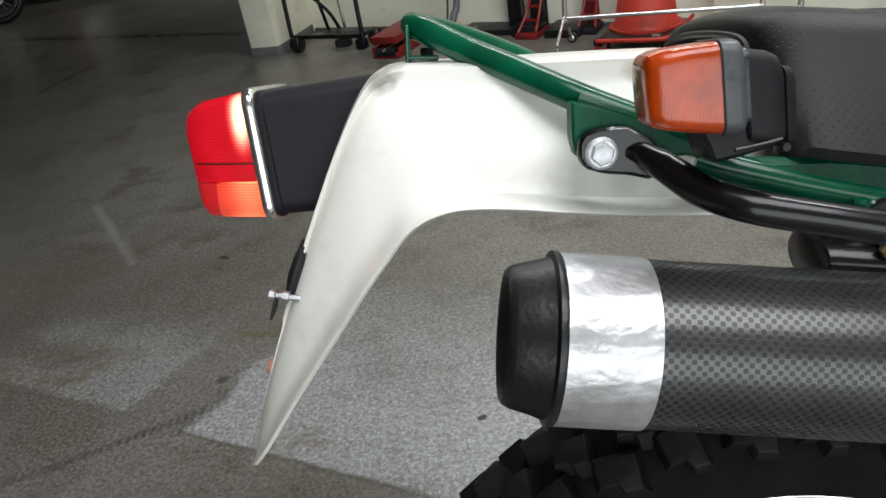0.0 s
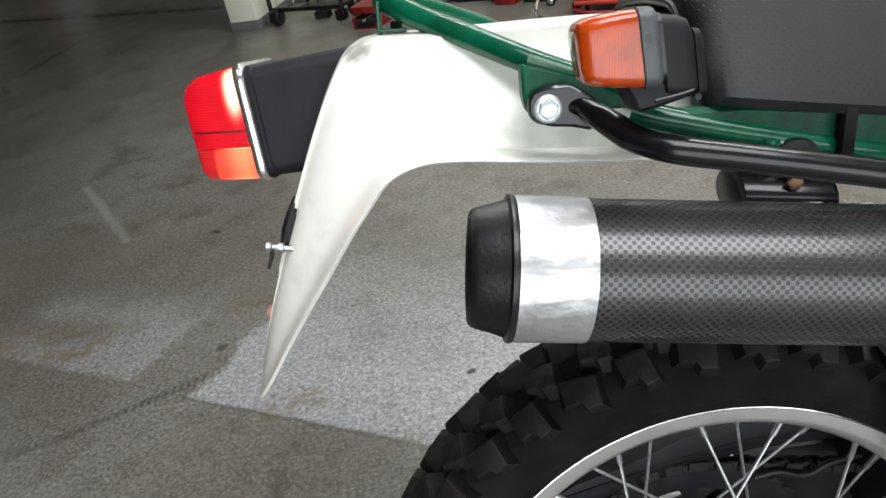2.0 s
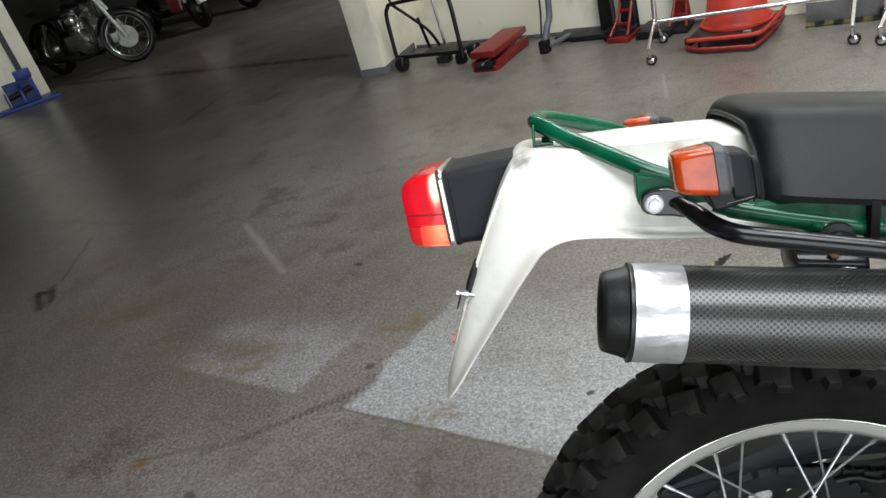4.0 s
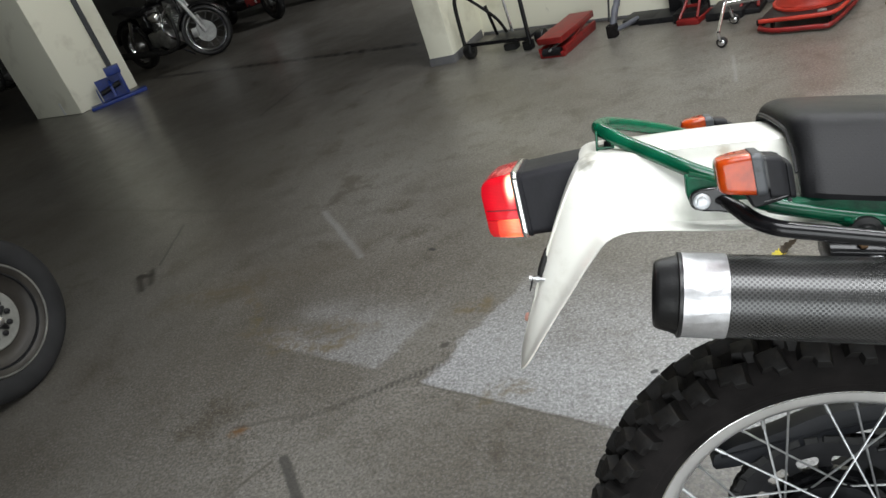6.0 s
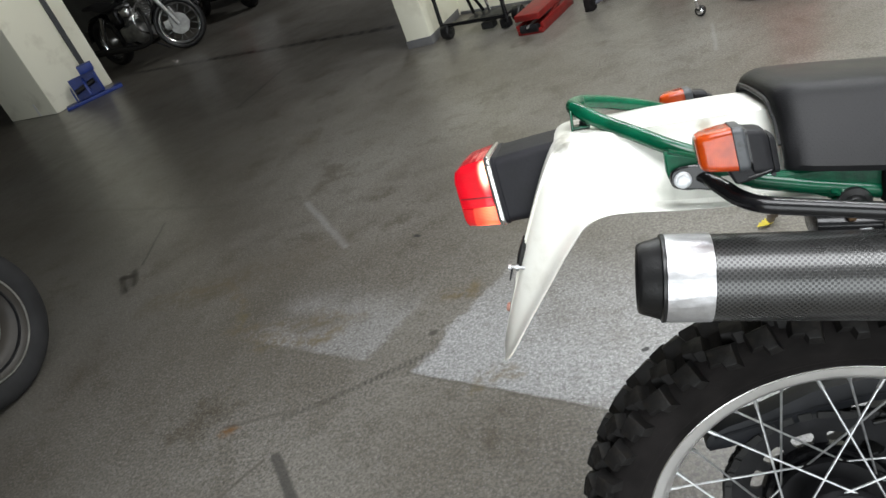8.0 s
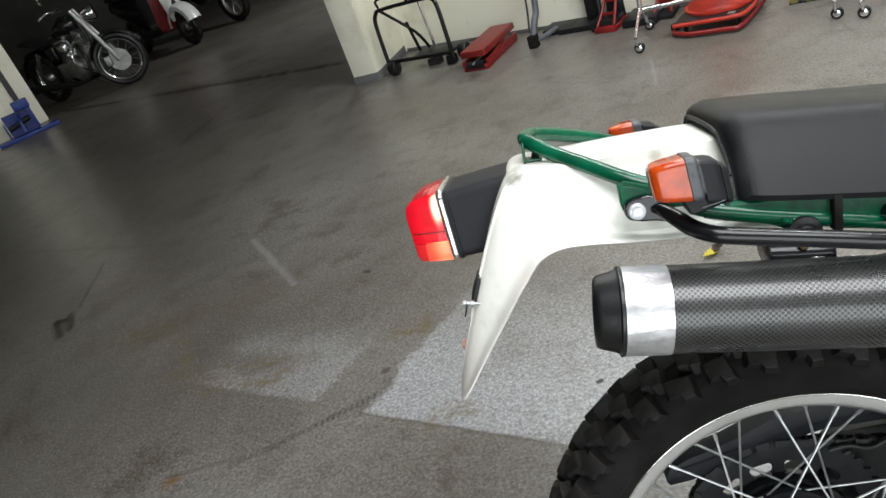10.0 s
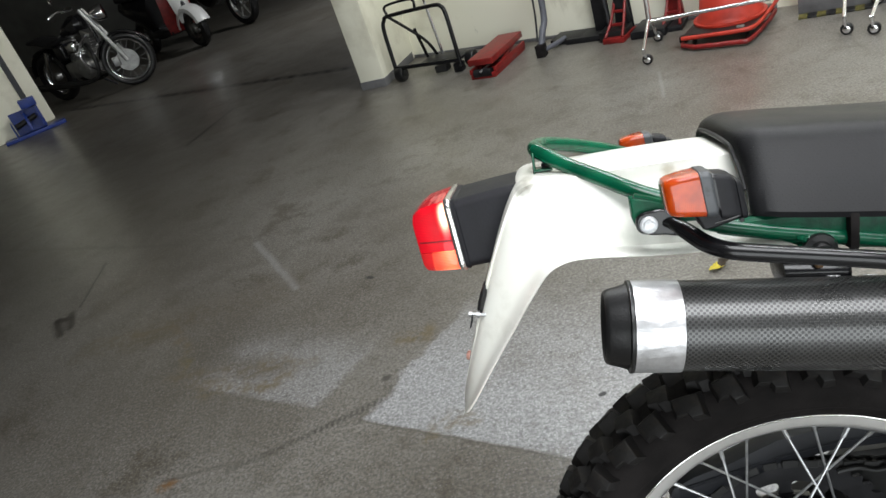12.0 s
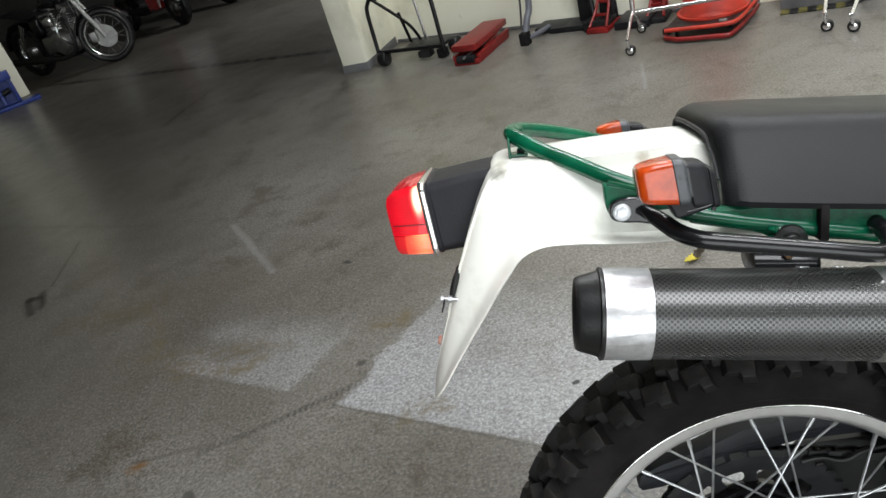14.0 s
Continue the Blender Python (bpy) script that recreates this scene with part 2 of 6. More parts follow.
    # stains, scrapes and tyre marks
    marks = (
        ((-1.442, 2.451), (-1.105, 1.946), 0.0135, 0.9, (0.34, 0.34, 0.34), 0.34),
        ((-0.791, 1.900), (-0.776, 1.890), 0.0089, 0.5, (0.03, 0.03, 0.03), 0.9),
        ((-2.356, 2.156), (-2.253, 2.013), 0.0188, 0.9, (0.024, 0.020, 0.017), 0.8),
        ((-2.304, 2.199), (-2.231, 2.062), 0.0188, 0.9, (0.024, 0.020, 0.017), 0.8),
        ((-2.344, 2.152), (-2.283, 2.153), 0.0185, 0.6, (0.025, 0.02, 0.018), 0.9),
        ((-2.287, 2.244), (-2.383, 2.669), 0.0075, 0.5, (0.03, 0.026, 0.022), 0.75),
        ((-1.998, 1.898), (-1.775, 1.87), 0.024, 0.8, (0.11, 0.085, 0.05), 0.55),
        ((-1.775, 1.87), (-1.625, 1.885), 0.022, 0.8, (0.11, 0.085, 0.05), 0.5),
        ((-1.625, 1.885), (-1.467, 1.648), 0.024, 0.8, (0.12, 0.09, 0.05), 0.5),
        ((-1.313, 1.426), (-1.066, 1.363), 0.026, 0.8, (0.13, 0.1, 0.055), 0.6),
        ((-1.066, 1.363), (-0.991, 1.4), 0.022, 0.8, (0.13, 0.1, 0.055), 0.6),
        ((-2.005, 1.830), (-1.684, 1.811), 0.0552, 0.8, (0.075, 0.06, 0.035), 0.6),
        ((-1.684, 1.811), (-1.568, 1.931), 0.0539, 0.8, (0.075, 0.06, 0.035), 0.5),
        ((-1.446, 1.591), (-1.441, 1.552), 0.0269, 0.8, (0.13, 0.1, 0.03), 0.6),
        ((-1.440, 1.494), (-1.044, 1.447), 0.0318, 0.8, (0.11, 0.085, 0.05), 0.6),
        ((-3.792, 3.404), (-1.949, 2.656), 0.0136, 0.8, (0.06, 0.055, 0.045), 0.4),
        ((-2.679, 4.491), (-2.549, 5.195), 0.0159, 0.7, (0.018, 0.016, 0.014), 0.6),
        ((-1.266, 0.980), (-1.244, 0.996), 0.0218, 0.6, (0.15, 0.075, 0.025), 0.8),
        ((-0.593, 1.461), (-0.539, 1.466), 0.0396, 0.7, (0.12, 0.085, 0.035), 0.7),
        ((-0.466, 1.032), (-0.357, 1.056), 0.0240, 0.7, (0.13, 0.1, 0.05), 0.7),
        ((-0.021, 1.050), (-0.014, 1.052), 0.0070, 0.4, (0.012, 0.012, 0.012), 1.0),
        ((-0.639, 1.281), (-0.630, 1.283), 0.0121, 0.5, (0.05, 0.045, 0.04), 0.8),
        ((-1.045, 0.875), (-0.927, 0.704), 0.0151, 0.4, (0.05, 0.048, 0.045), 0.75),
        ((-1.277, 1.022), (-1.038, 1.047), 0.0086, 0.6, (0.08, 0.07, 0.06), 0.4),
        ((-1.186, 0.755), (-1.081, 0.868), 0.0065, 0.6, (0.07, 0.06, 0.05), 0.5),
        ((0.558, 1.799), (0.606, 1.867), 0.0231, 0.7, (0.05, 0.045, 0.04), 0.7),
        ((-1.706, 1.890), (-1.195, 1.945), 0.1056, 0.9, (0.09, 0.07, 0.045), 0.3),
        ((-1.093, 1.504), (-0.929, 1.449), 0.0311, 0.7, (0.13, 0.1, 0.06), 0.55),
        ((0.582, 3.290), (0.531, 2.936), 0.0085, 0.8, (0.34, 0.34, 0.34), 0.3),
        ((0.20, 3.30), (0.34, 3.20), 0.07, 0.8, (0.09, 0.08, 0.065), 0.5),
    )
    ragged = step(noise_at(26.0, 5.0, 0.65), 0.36, 0.62)
    for a, b, w, soft, colour, strength in marks:
        spread = mask_segment(nt, P if w > 0.019 else C, a, b, w, soft)
        if w > 0.019:
            spread = math_node(nt, "MULTIPLY", spread, ragged)
        base = blend(nt, math_node(nt, "MULTIPLY", spread, strength), base, colour)
    # dashed tyre mark and dashed crack of the far bay
    for a, b, w, pitch, strength in (((-1.066, 1.018), (-0.83, 1.104), 0.011, 0.017, 0.36), ((-0.818, 1.111), (-0.641, 1.186), 0.012, 0.017, 0.5), ((-5.556, 7.552), (-1.245, 5.27), 0.045, 0.14, 0.95)):
        wave = add(nt, "ShaderNodeTexWave", Scale=0.314 / pitch, Distortion=5.0)
        L.new(tc.outputs["Object"], wave.inputs["Vector"])
        f = math_node(nt, "MULTIPLY", mask_segment(nt, C, a, b, w, 0.4), math_node(nt, "ADD", 0.35, math_node(nt, "MULTIPLY", wave.outputs["Fac"], 0.65)))
        base = blend(nt, math_node(nt, "MULTIPLY", f, strength), base, (0.016, 0.014, 0.012))
    line = math_node(nt, "MULTIPLY", step(math_node(nt, "ABSOLUTE", v), 0.006, 0.001), step(W, -1.42, -1.36))
    base = blend(nt, math_node(nt, "MULTIPLY", line, 0.45), base, (0.07, 0.065, 0.055))
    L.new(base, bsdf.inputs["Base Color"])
    rough = math_node(nt, "ADD", 0.20, math_node(nt, "MULTIPLY", noise_at(5.0, 6.0, 0.7), 0.26))
    L.new(rough, bsdf.inputs["Roughness"])
    return m


def woven_wrap():
    """Checked weave of dark and bright tows, 3 mm wide, by the UV map in metres."""
    m, nt, bsdf = nodes_of("woven_carbon_wrap")
    L = nt.links
    uv = add(nt, "ShaderNodeUVMap")
    sep = add(nt, "ShaderNodeSeparateXYZ")
    L.new(uv.outputs["UV"], sep.inputs[0])
    k = math.pi / 0.0027
    s = math_node(nt, "MULTIPLY", math_node(nt, "SINE", math_node(nt, "MULTIPLY", sep.outputs["X"], k)), math_node(nt, "SINE", math_node(nt, "MULTIPLY", sep.outputs["Y"], k)))
    r = add(nt, "ShaderNodeMapRange", interpolation_type="SMOOTHSTEP")
    r.inputs["From Min"].default_value, r.inputs["From Max"].default_value = -0.02, 0.26
    L.new(s, r.inputs["Value"])
    tc = add(nt, "ShaderNodeTexCoord")
    n = add(nt, "ShaderNodeTexNoise", Scale=25.0, Detail=5.0)
    L.new(tc.outputs["Object"], n.inputs["Vector"])
    tone = blend(nt, n.outputs["Fac"], (0.046, 0.046, 0.046), (0.098, 0.097, 0.096))
    L.new(blend(nt, r.outputs["Result"], tone, (0.005, 0.005, 0.005)), bsdf.inputs["Base Color"])
    L.new(math_node(nt, "SUBTRACT", 0.65, math_node(nt, "MULTIPLY", r.outputs["Result"], 0.6)), bsdf.inputs["Metallic"])
    L.new(math_node(nt, "ADD", math_node(nt, "MULTIPLY", r.outputs["Result"], 0.18), math_node(nt, "ADD", 0.20, math_node(nt, "MULTIPLY", n.outputs["Fac"], 0.16))), bsdf.inputs["Roughness"])
    bsdf.inputs["Coat Weight"].default_value = 0.35
    bsdf.inputs["Coat Roughness"].default_value = 0.16
    b = add(nt, "ShaderNodeBump", Strength=0.22, Distance=0.0004, invert=True)
    L.new(r.outputs["Result"], b.inputs["Height"])
    L.new(b.outputs["Normal"], bsdf.inputs["Normal"])
    return m


def dotted_vinyl():
    """Black seat vinyl with staggered rows of small dimples."""
    m = surface("dotted_vinyl", (0.0062, 0.0063, 0.0072), 0.46, vary=0.25, scale=16, shine=0.24)
    nt = m.node_tree
    L = nt.links
    bsdf = nt.nodes["Principled BSDF"]
    tc = add(nt, "ShaderNodeTexCoord")
    sep = add(nt, "ShaderNodeSeparateXYZ")
    L.new(tc.outputs["Object"], sep.inputs[0])
    k = math.pi / 0.0029
    zz = math_node(nt, "ADD", sep.outputs["Z"], math_node(nt, "MULTIPLY", sep.outputs["X"], 0.11))
    s = math_node(nt, "MULTIPLY", math_node(nt, "SINE", math_node(nt, "MULTIPLY", sep.outputs["X"], k)), math_node(nt, "SINE", math_node(nt, "MULTIPLY", zz, k)))
    r = add(nt, "ShaderNodeMapRange", interpolation_type="SMOOTHSTEP")
    r.inputs["From Min"].default_value, r.inputs["From Max"].default_value = 0.74, 0.92
    L.new(s, r.inputs["Value"])
    band = add(nt, "ShaderNodeMapRange", interpolation_type="SMOOTHSTEP")
    band.inputs["From Min"].default_value, band.inputs["From Max"].default_value = 0.846, 0.870
    L.new(zz, band.inputs["Value"])
    hole = math_node(nt, "MULTIPLY", r.outputs["Result"], band.outputs["Result"])
    old = bsdf.inputs["Base Color"].links[0].from_socket
    # shade inside the dimples is mixed into the colour as well
    L.new(blend(nt, math_node(nt, "MULTIPLY", hole, 0.85), old, (0.0012, 0.0012, 0.0012)), bsdf.inputs["Base Color"])
    n = add(nt, "ShaderNodeTexNoise", Scale=600.0, Detail=2.0)
    L.new(tc.outputs["Object"], n.inputs["Vector"])
    b = add(nt, "ShaderNodeBump", Strength=0.3, Distance=0.0008)
    L.new(math_node(nt, "SUBTRACT", math_node(nt, "MULTIPLY", n.outputs["Fac"], 0.35), hole), b.inputs["Height"])
    L.new(b.outputs["Normal"], bsdf.inputs["Normal"])
    return m


def lit_lens(name, colour, glow, strength, bulb, reach, hot=(1.0, 0.62, 0.5), rim=None):
    """A ribbed lens lit from inside by a bulb at a place in the thing's own space."""
    m, nt, bsdf = nodes_of(name)
    L = nt.links
    tc = add(nt, "ShaderNodeTexCoord")
    tall = add(nt, "ShaderNodeVectorMath", operation="MULTIPLY")
    tall.inputs[1].default_value = (1, 1, 0.34)
    L.new(tc.outputs["Object"], tall.inputs[0])
    dist = add(nt, "ShaderNodeVectorMath", operation="DISTANCE")
    dist.inputs[1].default_value = (bulb[0], bulb[1], bulb[2] * 0.34)
    L.new(tall.outputs[0], dist.inputs[0])
    r = add(nt, "ShaderNodeMapRange", interpolation_type="SMOOTHERSTEP")
    r.inputs["From Min"].default_value, r.inputs["From Max"].default_value = reach, reach * 0.12
    L.new(dist.outputs["Value"], r.inputs["Value"])
    sep = add(nt, "ShaderNodeSeparateXYZ")
    L.new(tc.outputs["Object"], sep.inputs[0])
    ribs = math_node(nt, "SINE", math_node(nt, "MULTIPLY", sep.outputs["Z"], 2 * math.pi / 0.0019))
    bsdf.inputs["Base Color"].default_value = (*colour, 1)
    bsdf.inputs["Roughness"].default_value = 0.12
    bsdf.inputs["Coat Weight"].default_value = 0.6
    core = math_node(nt, "POWER", r.outputs["Result"], 1.6)
    tint = blend(nt, core, glow, hot)
    if rim is not None:
        edge = add(nt, "ShaderNodeMapRange", interpolation_type="SMOOTHSTEP")
        edge.inputs["From Min"].default_value, edge.inputs["From Max"].default_value = rim + 0.0012, rim - 0.0012
        L.new(sep.outputs["X"], edge.inputs["Value"])
        tint = blend(nt, edge.outputs["Result"], tint, (0.45, 0.004, 0.012))
        bsdf.inputs["Base Color"].default_value = (0.5, 0.02, 0.02, 1)
    L.new(tint, bsdf.inputs["Emission Color"])
    cloud = add(nt, "ShaderNodeTexNoise", Scale=55.0, Detail=3.0)
    L.new(tc.outputs["Object"], cloud.inputs["Vector"])
    power = math_node(nt, "ADD", math_node(nt, "ADD", 0.16, math_node(nt, "MULTIPLY", cloud.outputs["Fac"], 0.34)), math_node(nt, "MULTIPLY", core, 2.6))
    power = math_node(nt, "MULTIPLY", power, math_node(nt, "ADD", 0.9, math_node(nt, "MULTIPLY", ribs, 0.16)))
    L.new(math_node(nt, "MULTIPLY", power, strength), bsdf.inputs["Emission Strength"])
    b = add(nt, "ShaderNodeBump", Strength=0.25, Distance=0.0006)
    L.new(ribs, b.inputs["Height"])
    L.new(b.outputs["Normal"], bsdf.inputs["Normal"])
    return m


def amber_lens():
    m = surface("amber_lens", (0.44, 0.050, 0.003), 0.20, vary=0.35, scale=30, coat=0.5, shine=0.4)
    nt = m.node_tree
    L = nt.links
    bsdf = nt.nodes["Principled BSDF"]
    tc = add(nt, "ShaderNodeTexCoord")
    sep = add(nt, "ShaderNodeSeparateXYZ")
    L.new(tc.outputs["Object"], sep.inputs[0])
    ribs = math_node(nt, "SINE", math_node(nt, "MULTIPLY", sep.outputs["X"], 2 * math.pi / 0.0016))
    b = add(nt, "ShaderNodeBump", Strength=0.055, Distance=0.0004)
    L.new(ribs, b.inputs["Height"])
    L.new(b.outputs["Normal"], bsdf.inputs["Normal"])
    bsdf.inputs["Subsurface Weight"].default_value = 0.25
    bsdf.inputs["Subsurface Radius"].default_value = (0.01, 0.003, 0.001)
    return m


M_FLOOR = concrete_floor()
M_WEAVE = woven_wrap()
M_SEAT = dotted_vinyl()
M_LENS = amber_lens()
M_TAILRED = lit_lens("red_tail_lens", (0.50, 0.006, 0.012), (1.0, 0.004, 0.030), 1.05, (-0.3920, -0.024, 0.884), 0.0125, (1.0, 0.72, 0.46))
M_TAILLOW = lit_lens("orange_tail_lens", (0.6, 0.06, 0.03), (1.0, 0.12, 0.05), 1.9, (-0.390, -0.01, 0.850), 0.03, (1.0, 0.2, 0.08), -0.4125)
M_NAVY = surface("dark_plastic_guard", (0.006, 0.007, 0.010), 0.45, vary=0.3, scale=14, bump=0.2, bump_scale=120, shine=0.25)
M_GREYMETAL = surface("dull_grey_metal", (0.032, 0.032, 0.032), 0.5, 0.6, vary=0.3, scale=18)
M_CAST = surface("cast_alloy", (0.33, 0.33, 0.32), 0.42, 0.9, vary=0.25, scale=14, bump=0.3, bump_scale=60)
M_DARKMETAL = surface("dark_metal", (0.022, 0.022, 0.024), 0.45, 0.5, vary=0.3, scale=20, shine=0.3)
M_DISC = surface("pale_painted_disc", (0.20, 0.20, 0.185), 0.45, vary=0.2, scale=22)
M_CONE = surface("orange_red_cone_plastic", (0.40, 0.028, 0.013), 0.55, vary=0.15, scale=9)
M_PINK = surface("faded_red_plastic", (0.55, 0.29, 0.23), 0.4, vary=0.1, scale=60)
M_WORNPOST = surface("stained_cream_paint", (0.80, 0.785, 0.655), 0.55, scale=2.2, bump=0.3, bump_scale=40, dirt=(0.60, 0.575, 0.46))
wnt = M_WORNPOST.node_tree
wtc = add(wnt, "ShaderNodeTexCoord")
wcol = wnt.nodes["Principled BSDF"].inputs["Base Color"].links[0].from_socket
# rubbed streaks and small dark scuffs on the painted walls
for w_scale, lo, hi, tone, amount in (((3.0, 3.0, 1.1), 0.60, 0.72, (0.36, 0.33, 0.25), 0.55), ((9.0, 9.0, 5.0), 0.66, 0.74, (0.16, 0.15, 0.12), 0.7)):
    wmap = add(wnt, "ShaderNodeMapping")
    wmap.inputs["Scale"].default_value = w_scale
    wnt.links.new(wtc.outputs["Object"], wmap.inputs["Vector"])
    wno = add(wnt, "ShaderNodeTexNoise", Scale=1.0, Detail=6.0, Roughness=0.62)
    wnt.links.new(wmap.outputs[0], wno.inputs["Vector"])
    wmr = add(wnt, "ShaderNodeMapRange", interpolation_type="SMOOTHSTEP")
    wmr.inputs["From Min"].default_value, wmr.inputs["From Max"].default_value = lo, hi
    wnt.links.new(wno.outputs["Fac"], wmr.inputs["Value"])
    wcol = blend(wnt, math_node(wnt, "MULTIPLY", wmr.outputs["Result"], amount), wcol, tone)
wnt.links.new(wcol, wnt.nodes["Principled BSDF"].inputs["Base Color"])
M_GREYTYRE = surface("grey_tyre", (0.019, 0.019, 0.020), 0.75, vary=0.25, scale=12, bump=0.3, bump_scale=150, shine=0.25)
M_DEEPRED = surface("deep_red_joint", (0.16, 0.004, 0.006), 0.3)
M_RUST = surface("rusty_steel", (0.15, 0.085, 0.04), 0.7, 0.2, vary=0.5, scale=120, bump=0.5, bump_scale=300)
M_OLIVE = surface("olive_yellow_paint", (0.10, 0.09, 0.02), 0.6, vary=0.5, scale=20)
M_BLUEGREY = surface("scuffed_blue_grey_paint", (0.105, 0.110, 0.130), 0.5, scale=16, dirt=(0.05, 0.05, 0.055))
M_SIGNALGREY = surface("worn_signal_grey", (0.062, 0.066, 0.072), 0.42, scale=85, dirt=(0.016, 0.016, 0.017))
M_FENDER = surface("white_fender_plastic", (0.87, 0.865, 0.80), 0.3, scale=26, coat=0.15, dirt=(0.77, 0.76, 0.69))
fnt = M_FENDER.node_tree
ftc = add(fnt, "ShaderNodeTexCoord")
fwob = add(fnt, "ShaderNodeTexNoise", Scale=60.0, Detail=4.0)
fnt.links.new(ftc.outputs["Object"], fwob.inputs["Vector"])
fcol = fnt.nodes["Principled BSDF"].inputs["Base Color"].links[0].from_socket
# scuffs, then two patches of painted shade below the lug: place, size, colour, strength
for at, size, tone, amount in (((-0.3037, -0.05, 0.798), 0.0028, (0.12, 0.11, 0.10), 0.8), ((-0.3075, -0.05, 0.7965), 0.0022, (0.12, 0.11, 0.10), 0.8), ((-0.1416, -0.03, 0.905), 0.010, (0.42, 0.36, 0.24), 0.6),
                               ((-0.298, -0.04, 0.905), 0.012, (0.20, 0.19, 0.16), 0.7), ((-0.290, -0.03, 0.912), 0.010, (0.25, 0.23, 0.18), 0.6), ((-0.187, -0.06, 0.838), 0.020, (0.55, 0.56, 0.50), 0.5), ((-0.150, -0.06, 0.842), 0.016, (0.6, 0.6, 0.54), 0.5)):
    fsq = add(fnt, "ShaderNodeVectorMath", operation="MULTIPLY")
    fsq.inputs[1].default_value = (1, 0.25, 1)
    fnt.links.new(ftc.outputs["Object"], fsq.inputs[0])
    fd = add(fnt, "ShaderNodeVectorMath", operation="DISTANCE")
    fd.inputs[1].default_value = (at[0], at[1] * 0.25, at[2])
    fnt.links.new(fsq.outputs[0], fd.inputs[0])
    fr = add(fnt, "ShaderNodeMapRange", interpolation_type="SMOOTHSTEP")
    fr.inputs["From Min"].default_value, fr.inputs["From Max"].default_value = size, size * 0.2
    fnt.links.new(math_node(fnt, "ADD", fd.outputs["Value"], math_node(fnt, "MULTIPLY", math_node(fnt, "SUBTRACT", fwob.outputs["Fac"], 0.5), size * 1.4)), fr.inputs["Value"])
    fcol = blend(fnt, math_node(fnt, "MULTIPLY", fr.outputs["Result"], amount), fcol, tone)
fnt.links.new(fcol, fnt.nodes["Principled BSDF"].inputs["Base Color"])
M_SCOOTERWHITE = surface("scooter_white", (0.7, 0.7, 0.68), 0.35, vary=0.05, scale=8, coat=0.3)


# ---------------------------------------------------------------- mesh tools
def part(name, bm, material, parent=None, label="", smooth=40, m=None):
    """Links a bmesh as one mesh object under a thing or a part."""
    me = bpy.data.meshes.new(name)
    bmesh.ops.recalc_face_normals(bm, faces=bm.faces)
    bm.to_mesh(me)
    bm.free()
    me.materials.append(material)
    if smooth:
        me.polygons.foreach_set("use_smooth", [True] * len(me.polygons))
        me.set_sharp_from_angle(angle=radians(smooth))
    ob = new(name, me)
    if parent is not None:
        ob.parent = parent
    if m is not None:
        ob.matrix_basis = m
    if label:
        tagged(ob, label)
    return ob


def twin(ob, m, name=None, parent=None):
    """Another object on the same mesh."""
    o = new(name or ob.name.split(".")[0], ob.data)
    o.parent = parent if parent is not None else ob.parent
    o.matrix_basis = m
    return o


def bm_box(x0, x1, y0, y1, z0, z1, bevel=0.0, segs=2, bm=None):
    fresh = bmesh.new()
    bmesh.ops.create_cube(fresh, size=1)
    bmesh.ops.transform(fresh, matrix=Matrix.Translation(((x0 + x1) / 2, (y0 + y1) / 2, (z0 + z1) / 2)) @ Matrix.Diagonal((x1 - x0, y1 - y0, z1 - z0, 1)), verts=fresh.verts)
    if bevel:
        bmesh.ops.bevel(fresh, geom=fresh.edges[:], offset=bevel, segments=segs, affect="EDGES", profile=0.6)
    return join(bm, fresh)


def join(bm, fresh):
    if bm is None:
        return fresh
    me = bpy.data.meshes.new("tmp")
    fresh.to_mesh(me)
    fresh.free()
    bm.from_mesh(me)
    bpy.data.meshes.remove(me)
    return bm


def spline(points, n=8, closed=False):
    """A Catmull-Rom curve through the points."""
    P = [Vector(p) for p in points]
    out = []
    k = len(P)
    for i in range(k if closed else k - 1):
        a, b, c, d = (P[(i - 1) % k], P[i], P[(i + 1) % k], P[(i + 2) % k]) if closed else (P[max(i - 1, 0)], P[i], P[i + 1], P[min(i + 2, k - 1)])
        for j in range(n):
            t = j / n
            out.append(0.5 * ((2 * b) + (c - a) * t + (2 * a - 5 * b + 4 * c - d) * t * t + (3 * b - a - 3 * c + d) * t ** 3))
    if not closed:
        out.append(P[-1])
    return out


def bm_tube(points, r, segs=12, n=8, closed=False, flat=1.0, bm=None, smooth=True):
    """A round bar swept along a smooth curve; r may be a list, one a point."""
    path = spline(points, n, closed) if smooth else [Vector(p) for p in points]
    fresh = bmesh.new()
    k = len(path)
    rs = [r] * k if not isinstance(r, (list, tuple)) else [float(np.interp(i / (k - 1) * (len(r) - 1), range(len(r)), r)) for i in range(k)]
    rings = []
    side = None
    for i, p in enumerate(path):
        a, b = (path[(i - 1) % k], path[(i + 1) % k]) if closed else (path[max(i - 1, 0)], path[min(i + 1, k - 1)])
        d = (b - a).normalized()
        if side is None:
            side = d.cross(Vector((0, 0, 1)))
            if side.length < 0.1:
                side = d.cross(Vector((0, 1, 0)))
        side = (side - d * side.dot(d)).normalized()
        up = side.cross(d)
        rings.append([fresh.verts.new(p + rs[i] * (side * math.cos(2 * math.pi * j / segs) + up * flat * math.sin(2 * math.pi * j / segs))) for j in range(segs)])
    for i in range(k if closed else k - 1):
        A, B = rings[i], rings[(i + 1) % k]
        for j in range(segs):
            fresh.faces.new((A[j], A[(j + 1) % segs], B[(j + 1) % segs], B[j]))
    if not closed:
        fresh.faces.new(rings[0])
        fresh.faces.new(rings[-1][::-1])
    return join(bm, fresh)


